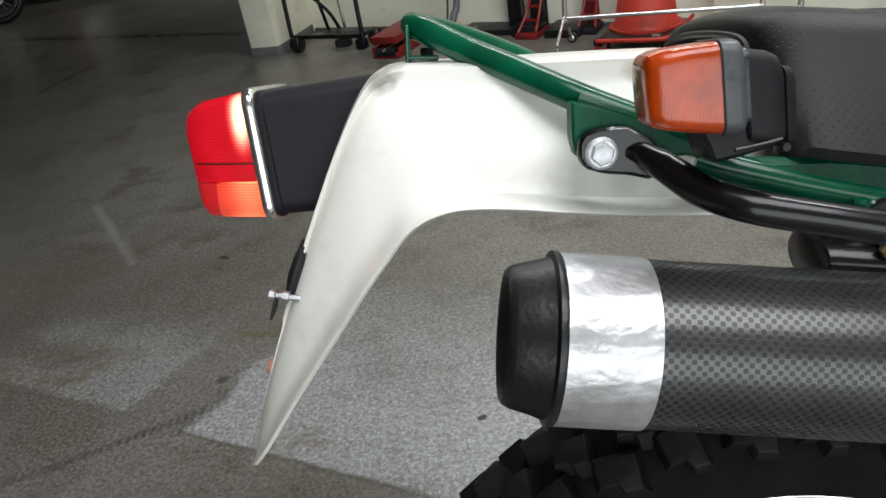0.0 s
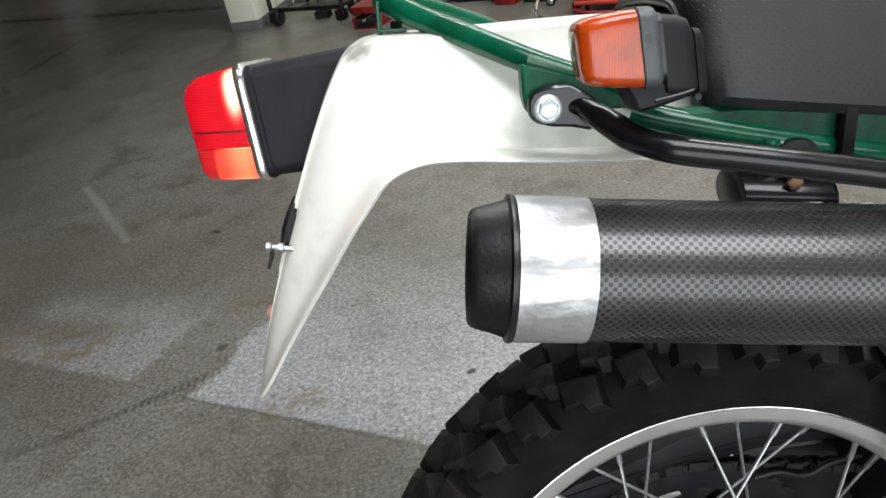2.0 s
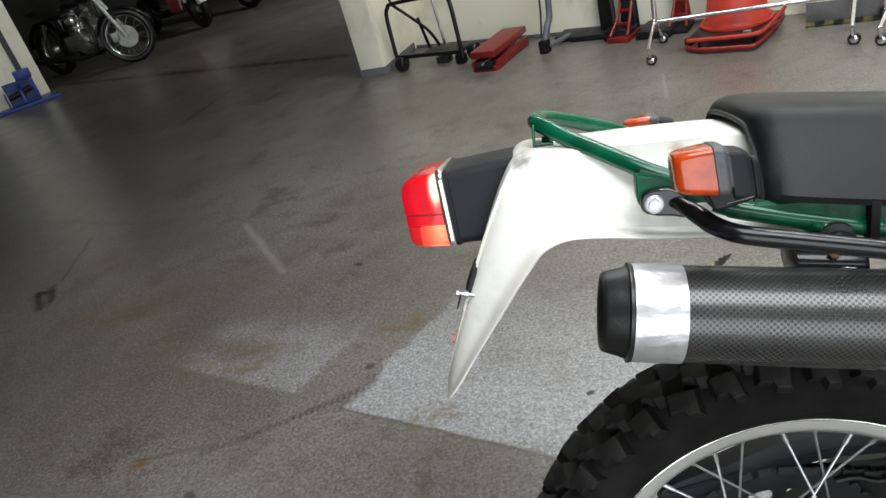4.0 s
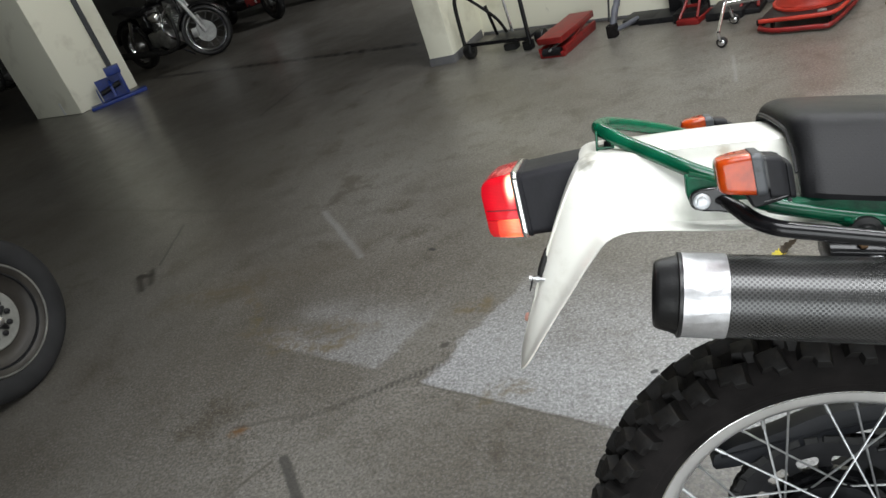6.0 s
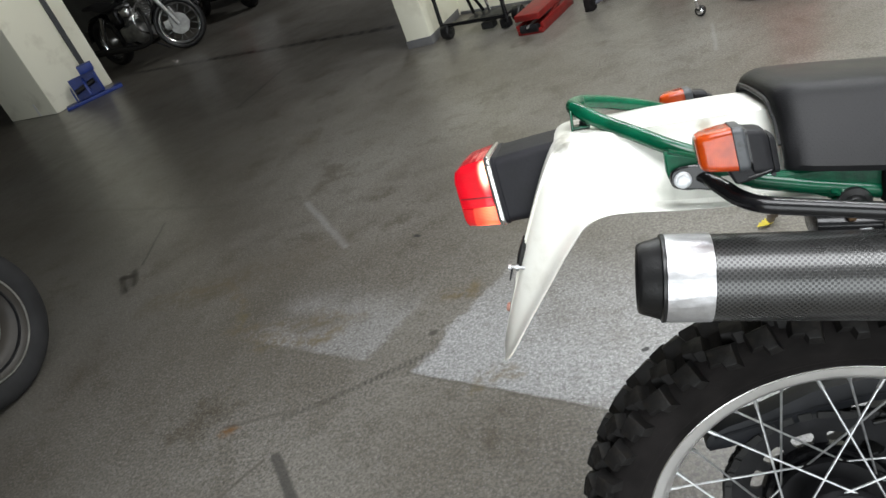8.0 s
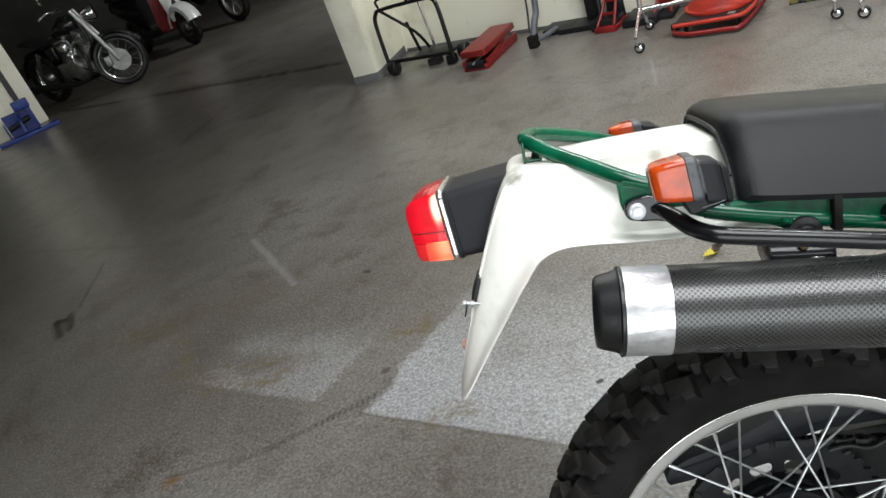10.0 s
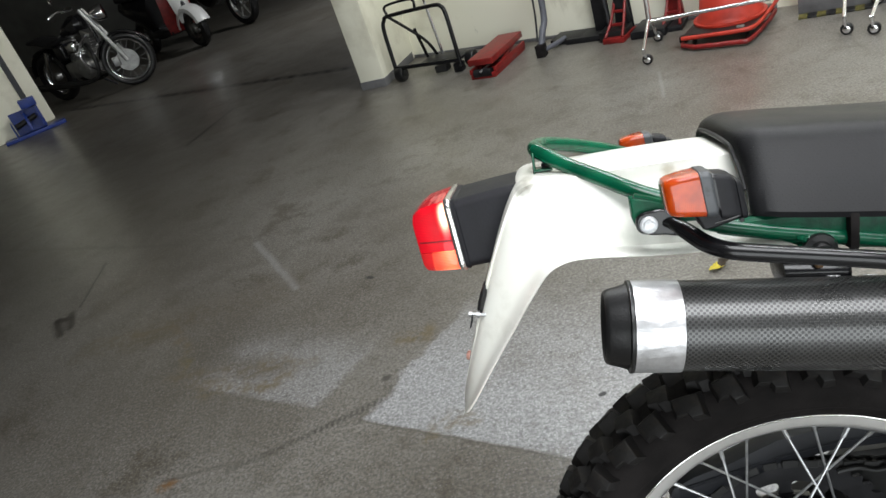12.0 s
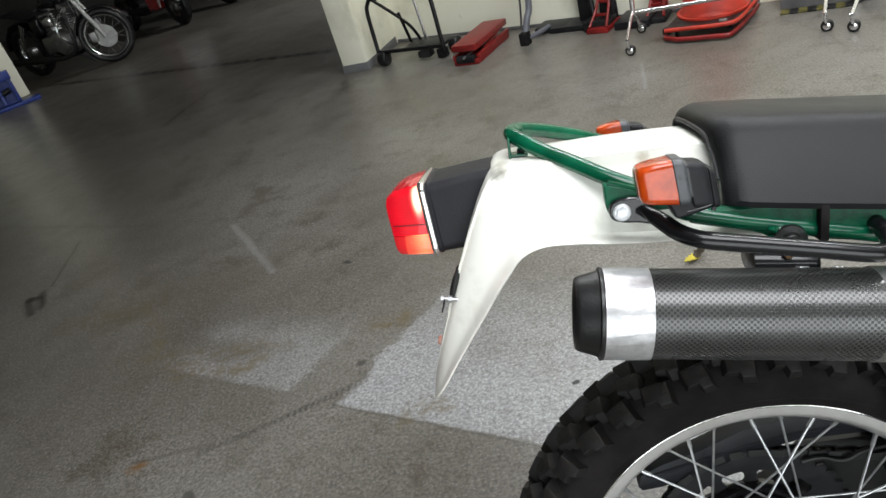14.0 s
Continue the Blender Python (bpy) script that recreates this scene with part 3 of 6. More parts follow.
def bm_lathe(profile, m=None, segs=48, closed=False, bm=None, caps=True):
    """Turns a profile of (along, radius) round the x axis; m places it."""
    fresh = bmesh.new()
    rings = [[fresh.verts.new((x, r * math.cos(2 * math.pi * j / segs), r * math.sin(2 * math.pi * j / segs))) for j in range(segs)] for x, r in profile]
    k = len(rings)
    for i in range(k if closed else k - 1):
        A, B = rings[i], rings[(i + 1) % k]
        for j in range(segs):
            fresh.faces.new((A[j], A[(j + 1) % segs], B[(j + 1) % segs], B[j]))
    if caps and not closed:
        fresh.faces.new(rings[0])
        fresh.faces.new(rings[-1][::-1])
    if m is not None:
        bmesh.ops.transform(fresh, matrix=m, verts=fresh.verts)
    return join(bm, fresh)


def bm_loft(rings, closed_ring=False, caps=False, bm=None):
    fresh = bmesh.new()
    V = [[fresh.verts.new(p) for p in ring] for ring in rings]
    k = len(V[0])
    for A, B in zip(V, V[1:]):
        for j in range(k if closed_ring else k - 1):
            fresh.faces.new((A[j], A[(j + 1) % k], B[(j + 1) % k], B[j]))
    if caps:
        fresh.faces.new(V[0])
        fresh.faces.new(V[-1][::-1])
    return join(bm, fresh)


def thicken(bm, t):
    bmesh.ops.recalc_face_normals(bm, faces=bm.faces)
    bmesh.ops.solidify(bm, geom=bm.faces[:], thickness=t)
    return bm


def along(p, q):
    """A pose whose x axis runs from p towards q."""
    d = (Vector(q) - Vector(p)).normalized()
    return Matrix.Translation(p) @ d.to_track_quat("X", "Z").to_matrix().to_4x4()


def thing(name, label, category, m=None, group="", kind=""):
    ob = new(name)
    ob.empty_display_size = 0.05
    if m is not None:
        ob.matrix_basis = m
    return tagged(ob, label, category, group, kind)


def structure(name, bm, material, label="", smooth=30):
    return tagged(part(name, bm, material, None, label, smooth), kind="structure")


# ---------------------------------------------------------------- the garage
def turned(bm, x, y, yaw):
    """Moves a mesh built round the origin to a place on the floor, turned about the upright."""
    bmesh.ops.transform(bm, matrix=pose(x, y, 0, 0, 0, yaw), verts=bm.verts)
    return bm


def placed(x, y, yaw, sx=1.0, sy=None, sz=None):
    return pose(x, y, 0, 0, 0, yaw) @ Matrix.Diagonal((sx, sy or sx, sz or sx, 1))


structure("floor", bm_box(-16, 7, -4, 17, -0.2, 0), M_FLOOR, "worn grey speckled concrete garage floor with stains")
structure("wall_back", turned(bm_box(-2.12, 9.2, 0, 0.2, 0, 3), 0.8, 4.12, -30), M_WORNPOST, "cream painted wall with scuffs behind the tools")
tagged(part("plinth", turned(bm_box(-2.0, 0.62, -0.008, 0, 0, 0.022, 0.003), 0.8, 4.12, -30), M_PLINTH), "thin dark grey skirting line along the wall", kind="structure")
pillar = structure("wall_pillar", turned(bm_box(0, 8.0, 0, 0.4, 0, 3, 0.01), 1.37, 3.60, -29), M_WORNPOST, "cream painted wall step with a grey foot")
part("foot_band", turned(bm_box(0.002, 7.9, -0.010, 0, 0, 0.10, 0.003), 1.37, 3.60, -29), M_PLINTH, pillar)
wall_end = structure("wall_end", turned(bm_box(0, 0.20, 0, 0.9, 0, 3, 0.012), -1.268, 4.585, -15), M_WORNPOST, "cream painted wall end with a grey foot")
part("foot_band", turned(bm_box(-0.004, 0.204, -0.004, 0.56, 0, 0.058, 0.002), -1.268, 4.585, -15), M_PLINTH, wall_end)
post = structure("post", turned(bm_box(-1.13, 0, 0, 0.82, 0, 3, 0.02), -6.0, 6.6, -23), M_WORNPOST, "stained cream painted concrete post")
part("conduit", turned(bm_box(0, 0.03, 0.56, 0.62, 0.30, 2.98, 0.006), -6.0, 6.6, -23), M_SIGNALGREY, post, "grey conduit on the post")
part("paint_strip", turned(bm_box(-0.40, -0.36, -0.004, 0, 0.01, 0.16, 0.001), -6.0, 6.6, -23), M_SCOOTERWHITE, post)
structure("wall_far", bm_box(-16, 1.45, 15, 15.2, 0, 3), M_SHADEDWALL, "wall of the far bay, its shade put into the colour")
structure("wall_bay", turned(bm_box(0.0, 0.20, 0.9, 10.9, 0, 3), -1.268, 4.585, -15), M_SHADEDWALL, "side wall of the far bay, its shade put into the colour")
structure("wall_left", bm_box(-16.2, -16, -4, 15.2, 0, 3), M_WALL, "plain wall of the garage")
structure("wall_right", bm_box(7, 7.2, -4, 1.2, 0, 3), M_WALL, "plain wall of the garage")
# unseen wall; its left opening is cut for the added fill light
structure("wall_front", bm_box(-7.5, 4, -4.2, -4, 2.55, 3, 0, 2, bm_box(4, 7.2, -4.2, -4, 0, 3, 0, 2, bm_box(-16.2, -7.5, -4.2, -4, 0, 3, 0, 2, bm_box(-4.5, -2, -4.2, -4, 0, 2.55)))), M_WALL, "plain wall of the garage")
structure("ceiling", bm_box(-16.2, 8.2, -4.2, 15.2, 3, 3.2), M_CEILING, "plain ceiling of the garage")

# ---------------------------------------------------------------- the motorcycle
BIKE = pose(0.1609, 0.2020, 0.0038, -15.15, 6.68, -1.32)      # leaning over on its side stand
bike = thing("motorcycle", "white and green off-road motorcycle leaning on its stand", "motorcycle", BIKE)
HX, HZ = 0.006, 0.338        # the rear axle
MID = 0.03
WY = 0.014                   # the wheel's middle plane
AXLE = Matrix.Translation((HX, WY, HZ)) @ pose(0, 0, 0, 0, 0, 90)   # lathe axis across the bike


def round_wheel(a, r, y):
    return Vector((HX + r * math.cos(a), WY + y, HZ + r * math.sin(a)))


# rear tyre: a carcass with rows of knobs
tyre_prof = [(-0.028, 0.240), (-0.0315, 0.249), (-0.042, 0.258), (-0.052, 0.280), (-0.053, 0.294), (-0.046, 0.308), (-0.03, 0.3195), (0, 0.3235), (0.03, 0.3195), (0.046, 0.308), (0.053, 0.294), (0.052, 0.280), (0.042, 0.258), (0.0315, 0.249), (0.028, 0.240)]
tyre = part("rear_tyre", bm_lathe(tyre_prof, AXLE, 128, caps=False), M_TYRE, bike, "black knobbly off-road tyre, dusty on its lugs")
part("bead_line", bm_lathe([(-0.0455, 0.266), (-0.0475, 0.268), (-0.0475, 0.2705), (-0.0455, 0.2725)], AXLE, 128, closed=True), M_TYRE, tyre)


def knob_mesh(name, lx, ly, h, taper, notch=0.0):
    bm = bmesh.new()
    def ring(s, z):
        pts = [(-lx, -ly), (-lx * 0.1, -ly), (lx * 0.15, -ly + notch), (lx, -ly + notch), (lx, ly), (-lx, ly)]
        return [bm.verts.new((x * s, y * s, z)) for x, y in pts]
    r0, r1, r2, r4, r3 = ring(1.10, -0.014), ring(1.02, -0.006), ring(taper, h - 0.0032), ring(taper * 0.955, h - 0.0010), ring(taper * 0.84, h)
    for A, B in ((r0, r1), (r1, r2), (r2, r4), (r4, r3)):
        for j in range(6):
            bm.faces.new((A[j], A[(j + 1) % 6], B[(j + 1) % 6], B[j]))
    bm.faces.new(r3)
    return part(name, bm, M_KNOB, tyre, smooth=38)


M_KNOB = surface("knob_rubber", (0.0100, 0.0092, 0.0090), 0.58, scale=38, bump=1.0, bump_scale=120, dirt=(0.026, 0.021, 0.016), shine=0.32)
side_knob = knob_mesh("tread_knob", 0.0190, 0.0155, 0.0088, 0.84, 0.007)
long_knob = knob_mesh("tread_knob", 0.0165, 0.0175, 0.0085, 0.84, 0.010)
mid_knob = knob_mesh("tread_knob", 0.0165, 0.0150, 0.0096, 0.85, 0.004)
first = {side_knob: True, long_knob: True, mid_knob: True}


def set_knob(proto, a, r, y, roll, spin=0.0, mirror=1):
    """A knob at angle a, radius r and offset y; roll tips it out to the shoulder."""
    e = Vector((math.cos(a), 0, math.sin(a)))
    along_t = Vector((-math.sin(a), 0, math.cos(a)))
    out = e * math.cos(roll) + Vector((0, 1, 0)) * math.sin(roll)
    side = out.cross(along_t)
    rot = Matrix((along_t, side, out)).transposed().to_4x4()
    m = Matrix.Translation(round_wheel(a, r, y)) @ rot @ pose(0, 0, 0, 0, 0, spin) @ Matrix.Diagonal((1, mirror, 1, 1))
    if first[proto]:
        first[proto] = False
        proto.matrix_basis = m
    else:
        twin(proto, m, "tread_knob", tyre)


PITCHES = 40
for i in range(PITCHES):
    a = 2 * math.pi * i / PITCHES
    h = math.pi / PITCHES
    for s in (-1, 1):
        set_knob(side_knob if i % 2 else long_knob, a + (0 if s < 0 else h), 0.3145, s * 0.0470, s * radians(50), (8 if i % 2 else -7) * s + random.uniform(-3, 3), s)
        set_knob(mid_knob, a + (h if s < 0 else 0), 0.3270, s * 0.0210, s * radians(16), 12 * s + random.uniform(-3, 3), s)

# rim, spokes and nipples
rim_prof = [(-0.0305, 0.2520), (-0.0346, 0.2520), (-0.0353, 0.2508), (-0.0347, 0.2485), (-0.0342, 0.2395), (-0.0328, 0.2358), (-0.020, 0.2275), (0.020, 0.2265), (0.031, 0.2325), (0.0345, 0.240), (0.0352, 0.248), (0.0340, 0.2512), (0.0305, 0.2520), (0.026, 0.243), (-0.026, 0.243)]
rim = part("rear_rim", bm_lathe(rim_prof, AXLE, 160, closed=True), M_RIM, bike, "scuffed silver alloy wheel rim")
lip_path = [round_wheel(2 * math.pi * k / 240, 0.2514, -0.0350) for k in range(240)]
part("rim_lip", bm_tube(lip_path, [0.0013 * (1 - 0.5 * max(0.0, noise.noise((k * 0.35, 2.0, 5.0)))) for k in range(240)], 8, 1, closed=True, smooth=False), M_TRIM, rim, "polished rim edge with small nicks")
spoke = nipple = None
for k in range(36):
    a = radians(10 * k - 3)
    s = -1 if k % 2 == 0 else 1
    turn = (-1 if (k // 2) % 2 else 1) * -s
    p = round_wheel(a, 0.224, s * 0.006)
    q = round_wheel(a + turn * radians(62), 0.066, s * 0.034)
    m = along(p, q)
    if spoke is None:
        L_ = (q - p).length
        spoke = part("spoke", bm_lathe([(0.0, 0.0016), (L_, 0.0016)], None, 8), M_STEEL, rim, m=m)
        nipple = part("nipple", bm_lathe([(-0.004, 0.0034), (0.001, 0.0034), (0.003, 0.0027), (0.016, 0.0027), (0.0175, 0.0020)], None, 8), M_STEEL, rim, m=m)
    else:
        twin(spoke, m, "spoke", rim)
        twin(nipple, m, "nipple", rim)

part("rear_hub", bm_lathe([(-0.05, 0.018), (-0.05, 0.03), (-0.04, 0.034), (-0.038, 0.068), (-0.03, 0.07), (-0.028, 0.042), (0.022, 0.05), (0.026, 0.072), (0.036, 0.074), (0.04, 0.055), (0.055, 0.05), (0.055, 0.018)], AXLE, 48), M_DARKMETAL, bike, "black wheel hub")
part("axle", bm_lathe([(-0.115, 0.009), (0.115, 0.009)], AXLE, 16), M_STEEL, bike)

# sprocket with slots, and the chain over it
bm = bmesh.new()
TEETH, SLOTS = 46, 13
outer = []
for j in range(TEETH * 4):
    a = 2 * math.pi * j / (TEETH * 4)
    r = 0.137 if j % 4 in (1, 2) else 0.130
    outer.append((r * math.cos(a), r * math.sin(a)))
def ring_wall(bm, loops, y0, y1):
    """A flat plate between an outer loop and an inner loop of as many points."""
    o, i = loops
    V = [[bm.verts.new((x, y, z)) for x, z in lp] for lp in (o, i) for y in (y0, y1)]
    n = len(o)
    for j in range(n):
        k = (j + 1) % n
        bm.faces.new((V[0][j], V[0][k], V[2][k], V[2][j]))
        bm.faces.new((V[1][j], V[1][k], V[3][k], V[3][j]))
        bm.faces.new((V[0][j], V[0][k], V[1][k], V[1][j]))
        bm.faces.new((V[2][j], V[2][k], V[3][k], V[3][j]))
    return bm
circle = lambda r, n: [(r * math.cos(2 * math.pi * j / n), r * math.sin(2 * math.pi * j / n)) for j in range(n)]
ring_wall(bm, (outer, circle(0.1035, TEETH * 4)), 0.052, 0.058)
bmesh.ops.transform(bm, matrix=Matrix.Translation((HX, WY, HZ)), verts=bm.verts)
sprocket = part("rear_sprocket", bm, M_DARKMETAL, bike, "dark steel sprocket with a ring of slots", smooth=20)
bridge = bm_loft([[(r * math.cos(da), y, r * math.sin(da)) for r, da in ((0.1045, -0.125), (0.1045, 0.125), (0.100, 0.085), (0.092, 0.080), (0.0855, 0.125), (0.0855, -0.125), (0.092, -0.080), (0.100, -0.085))] for y in (0.0525, 0.0575)], True, True)
bridge = part("sprocket_arm", bridge, M_DARKMETAL, sprocket, smooth=20, m=Matrix.Translation((HX, WY, HZ)) @ pose(0, 0, 0, 0, -94.5, 0))
for k in range(1, SLOTS):
    twin(bridge, Matrix.Translation((HX, WY, HZ)) @ pose(0, 0, 0, 0, -94.5 - 360 * k / SLOTS, 0), "sprocket_arm", sprocket)
part("carrier", bm_lathe([(0.040, 0.03), (0.040, 0.083), (0.046, 0.086), (0.058, 0.086), (0.060, 0.081), (0.060, 0.03)], AXLE, 64), M_BLACK, sprocket)

bm = bmesh.new()
run = [Vector((HX + 0.1335 * math.cos(a), 0.069, HZ + 0.1335 * math.sin(a))) for a in np.linspace(radians(268), radians(94), 34)]
run += [Vector((x, 0.069, 0.4712 - 0.09 * (x - HX))) for x in np.arange(0.012, 0.56, 0.0123)]
for i, (p, q) in enumerate(zip(run, run[1:])):
    m = along(p, q)
    gap = 0.0075 if i % 2 else 0.0045
    for s in (-1, 1):
        link = bm_box(-0.003, (q - p).length + 0.003, -0.001, 0.001, -0.0055, 0.0055, 0.0008, 1)
        bmesh.ops.transform(link, matrix=m @ Matrix.Translation((0, s * gap, 0)), verts=link.verts)
        join(bm, link)
    join(bm, bm_lathe([(-0.0065, 0.004), (0.0065, 0.004)], Matrix.Translation(p) @ pose(0, 0, 0, 0, 0, 90), 8))
part("drive_chain", bm, M_GREYMETAL, bike, "dusty steel drive chain", smooth=25)

# chain guard, swing arms, brake rod
ring_at = lambda x, z, hh, y0, y1, tip: [(x, y0, z - hh), (x, y0 - 0.003, z), (x, y0, z + hh), (x + tip, (y0 + y1) / 2, z + hh + 0.004), (x, y1, z + hh), (x, y1 + 0.003, z), (x, y1, z - hh), (x, (y0 + y1) / 2, z - hh - 0.001)]
rings = [ring_at(x, z, hh, 0.064, 0.096, 0) for x, z, hh in ((-0.152, 0.428, 0.004), (-0.147, 0.430, 0.012), (-0.12, 0.440, 0.017), (-0.07, 0.458, 0.018), (-0.01, 0.487, 0.019), (0.06, 0.505, 0.018), (0.14, 0.510, 0.016), (0.26, 0.506, 0.015), (0.42, 0.497, 0.014), (0.56, 0.49, 0.012))]
guard = part("chain_guard", bm_loft(rings, True, True), M_NAVY, bike, "dark plastic chain guard")
part("guard_rib", bm_tube([(-0.14, 0.062, 0.44), (-0.07, 0.062, 0.463), (0, 0.062, 0.485), (0.08, 0.062, 0.502), (0.2, 0.062, 0.506), (0.4, 0.062, 0.494)], 0.0022, 6), M_NAVY, guard)
arm_rings = lambda y, rows: [[(x, y - w, z - h), (x, y - w, z + h), (x, y + w, z + h), (x, y + w, z - h)] for x, z, h, w in rows]
part("swing_arm", bm_loft(arm_rings(-0.088, ((-0.04, 0.330, 0.018, 0.008), (0.0, 0.336, 0.026, 0.010), (0.06, 0.345, 0.026, 0.013), (0.3, 0.375, 0.032, 0.015), (0.56, 0.405, 0.034, 0.018))), True, True), M_DARKMETAL, bike)
part("swing_arm", bm_loft(arm_rings(0.112, ((-0.05, 0.345, 0.020, 0.008), (0.03, 0.360, 0.040, 0.010), (0.09, 0.400, 0.058, 0.013), (0.3, 0.420, 0.060, 0.015), (0.56, 0.430, 0.060, 0.018))), True, True), M_GREYMETAL, bike, "dull grey swing arm")
part("brake_rod", bm_tube([(0.06, 0.056, 0.458), (0.085, 0.056, 0.463), (0.115, 0.056, 0.458), (0.17, 0.056, 0.478), (0.4, 0.056, 0.50)], 0.0034, 8), M_GREYMETAL, bike, "dull metal rod beside the chain")
part("inner_mudguard", bm_loft([[(0.10 + 0.02 * k, y, 0.66 - 0.05 * k - 0.25 * (y / 0.12) ** 2 * 0.2) for y in (-0.06, -0.03, 0.03, 0.09, 0.12)] for k in range(6)]), M_NAVY, bike, "black inner mudguard")

# muffler
MA, MB = Vector((-0.206, -0.140, 0.7735)), Vector((0.056, -0.142, 0.7520))
MUF = along(MA, MB)

def wrapped(x0, x1, r, n=72, m=MUF):
    """An open drum with a UV map in metres, along and round it."""
    bm = bmesh.new()
    uv = bm.loops.layers.uv.new("UVMap")
    steps = 5
    V = [[bm.verts.new(m @ Vector((x0 + (x1 - x0) * i / steps, r * math.cos(2 * math.pi * j / n), r * math.sin(2 * math.pi * j / n)))) for j in range(n)] for i in range(steps + 1)]
    across = round(2 * math.pi * r / 0.0054) * 0.0054
    for i in range(steps):
        for j in range(n):
            k = (j + 1) % n
            f = bm.faces.new((V[i][j], V[i + 1][j], V[i + 1][k], V[i][k]))
            for loop, (a, c) in zip(f.loops, ((i, j), (i + 1, j), (i + 1, j + 1), (i, j + 1))):
                loop[uv].uv = ((x0 + (x1 - x0) * a / steps), across * c / n)
    return bm


muffler = part("muffler", wrapped(0.0445, 0.254, 0.0445), M_WEAVE, bike, "round muffler in a checked carbon weave")


def foil_band():
    bm = bmesh.new()
    n, steps = 240, 40
    V = []
    for i in range(steps + 1):
        ring = []
        for j in range(n):
            a = 2 * math.pi * j / n
            x = 0.0462 * i / steps
            if i == 0:
                x += 0.0022 + 0.0034 * noise.noise((math.cos(a) * 11, math.sin(a) * 11, 3)) + 0.0022 * noise.noise((math.cos(a) * 36, math.sin(a) * 36, 7))
            w = noise.noise((x * 70, math.cos(a) * 3.2, math.sin(a) * 3.2)) + 0.6 * noise.noise((x * 260, math.cos(a) * 9, math.sin(a) * 9))
            ridge = 1 - abs(noise.noise((x * 34 + 4, math.cos(a) * 4.5, math.sin(a) * 4.5))) * 5
            r = 0.0454 + 0.00007 * w + 0.00022 * max(0.0, ridge) ** 2
            ring.append(bm.verts.new(MUF @ Vector((x, r * math.cos(a), r * math.sin(a)))))
        V.append(ring)
    for A, B in zip(V, V[1:]):
        for j in range(n):
            bm.faces.new((A[j], A[(j + 1) % n], B[(j + 1) % n], B[j]))
    return bm


part("tape_band", foil_band(), M_FOIL, muffler, "crinkled aluminium tape band")
part("soot_ring", bm_lathe([(0.0005, 0.0440), (-0.0005, 0.0450), (0.0022, 0.0452), (0.0060, 0.0450), (0.0065, 0.0440)], MUF, 64, closed=True), M_DARKMETAL, muffler)
part("end_cap", bm_lathe([(0.002, 0.040), (0.002, 0.0455), (0.0004, 0.0463), (-0.0018, 0.0461), (-0.0030, 0.0428), (-0.010, 0.0404), (-0.0205, 0.0378), (-0.0238, 0.0362), (-0.025, 0.0345), (-0.024, 0.0325), (-0.022, 0.031), (-0.014, 0.0255), (-0.006, 0.0235), (-0.006, 0.001)], MUF, 64), M_RUBBER, muffler, "black tapered end cap with a flared lip")
part("end_ring", bm_lathe([(0.250, 0.0445), (0.252, 0.0456), (0.290, 0.0456), (0.300, 0.044), (0.315, 0.030), (0.315, 0.001)], MUF, 64), M_CAST, muffler, "bare alloy ring")
part("header_pipe", bm_tube([tuple(MUF @ Vector((0.30, 0, 0))), (0.16, -0.145, 0.742), (0.30, -0.135, 0.70), (0.5, -0.11, 0.60)], 0.02, 16), M_DARKMETAL, muffler)
bracket = bm_loft([[(x, -0.098 - r * math.cos(a), 0.8035 - 0.09 * (x + 0.05) + r * 0.62 * math.sin(a)) for a in np.linspace(0, 2 * math.pi, 21)[:-1]] for x, r in ((-0.0530, 0.0228), (-0.0523, 0.0242), (-0.048, 0.025), (-0.02, 0.0245), (0.004, 0.025), (0.0075, 0.0240), (0.0095, 0.020))], True, True)
mount = part("muffler_mount", bracket, M_BLACK, bike, "glossy black muffler bracket under the side rail", smooth=50)
part("mount_bolt", bm_lathe([(0, 0.0050), (0.003, 0.0050), (0.004, 0.0038), (0.0045, 0.001)], Matrix.Translation((-0.0215, -0.1195, 0.8120)) @ pose(0, 0, 0, 0, 0, -90), 6), M_RUST, mount, "rusty bolt head")
for k in range(6):
    u = 0.165 + 0.011 * k
    a = radians(28 + 6 * math.sin(k * 2.1))
    scuff = [(MUF @ Vector((u + dx, 0.0447 * math.sin(a + da), 0.0447 * math.cos(a + da)))) for dx, da in ((0, 0), (0.005, 0.03), (0.009, -0.02), (0.012, 0.01))]
    part("scuff", bm_tube(scuff, 0.0009, 5, 3), M_STEEL, muffler)

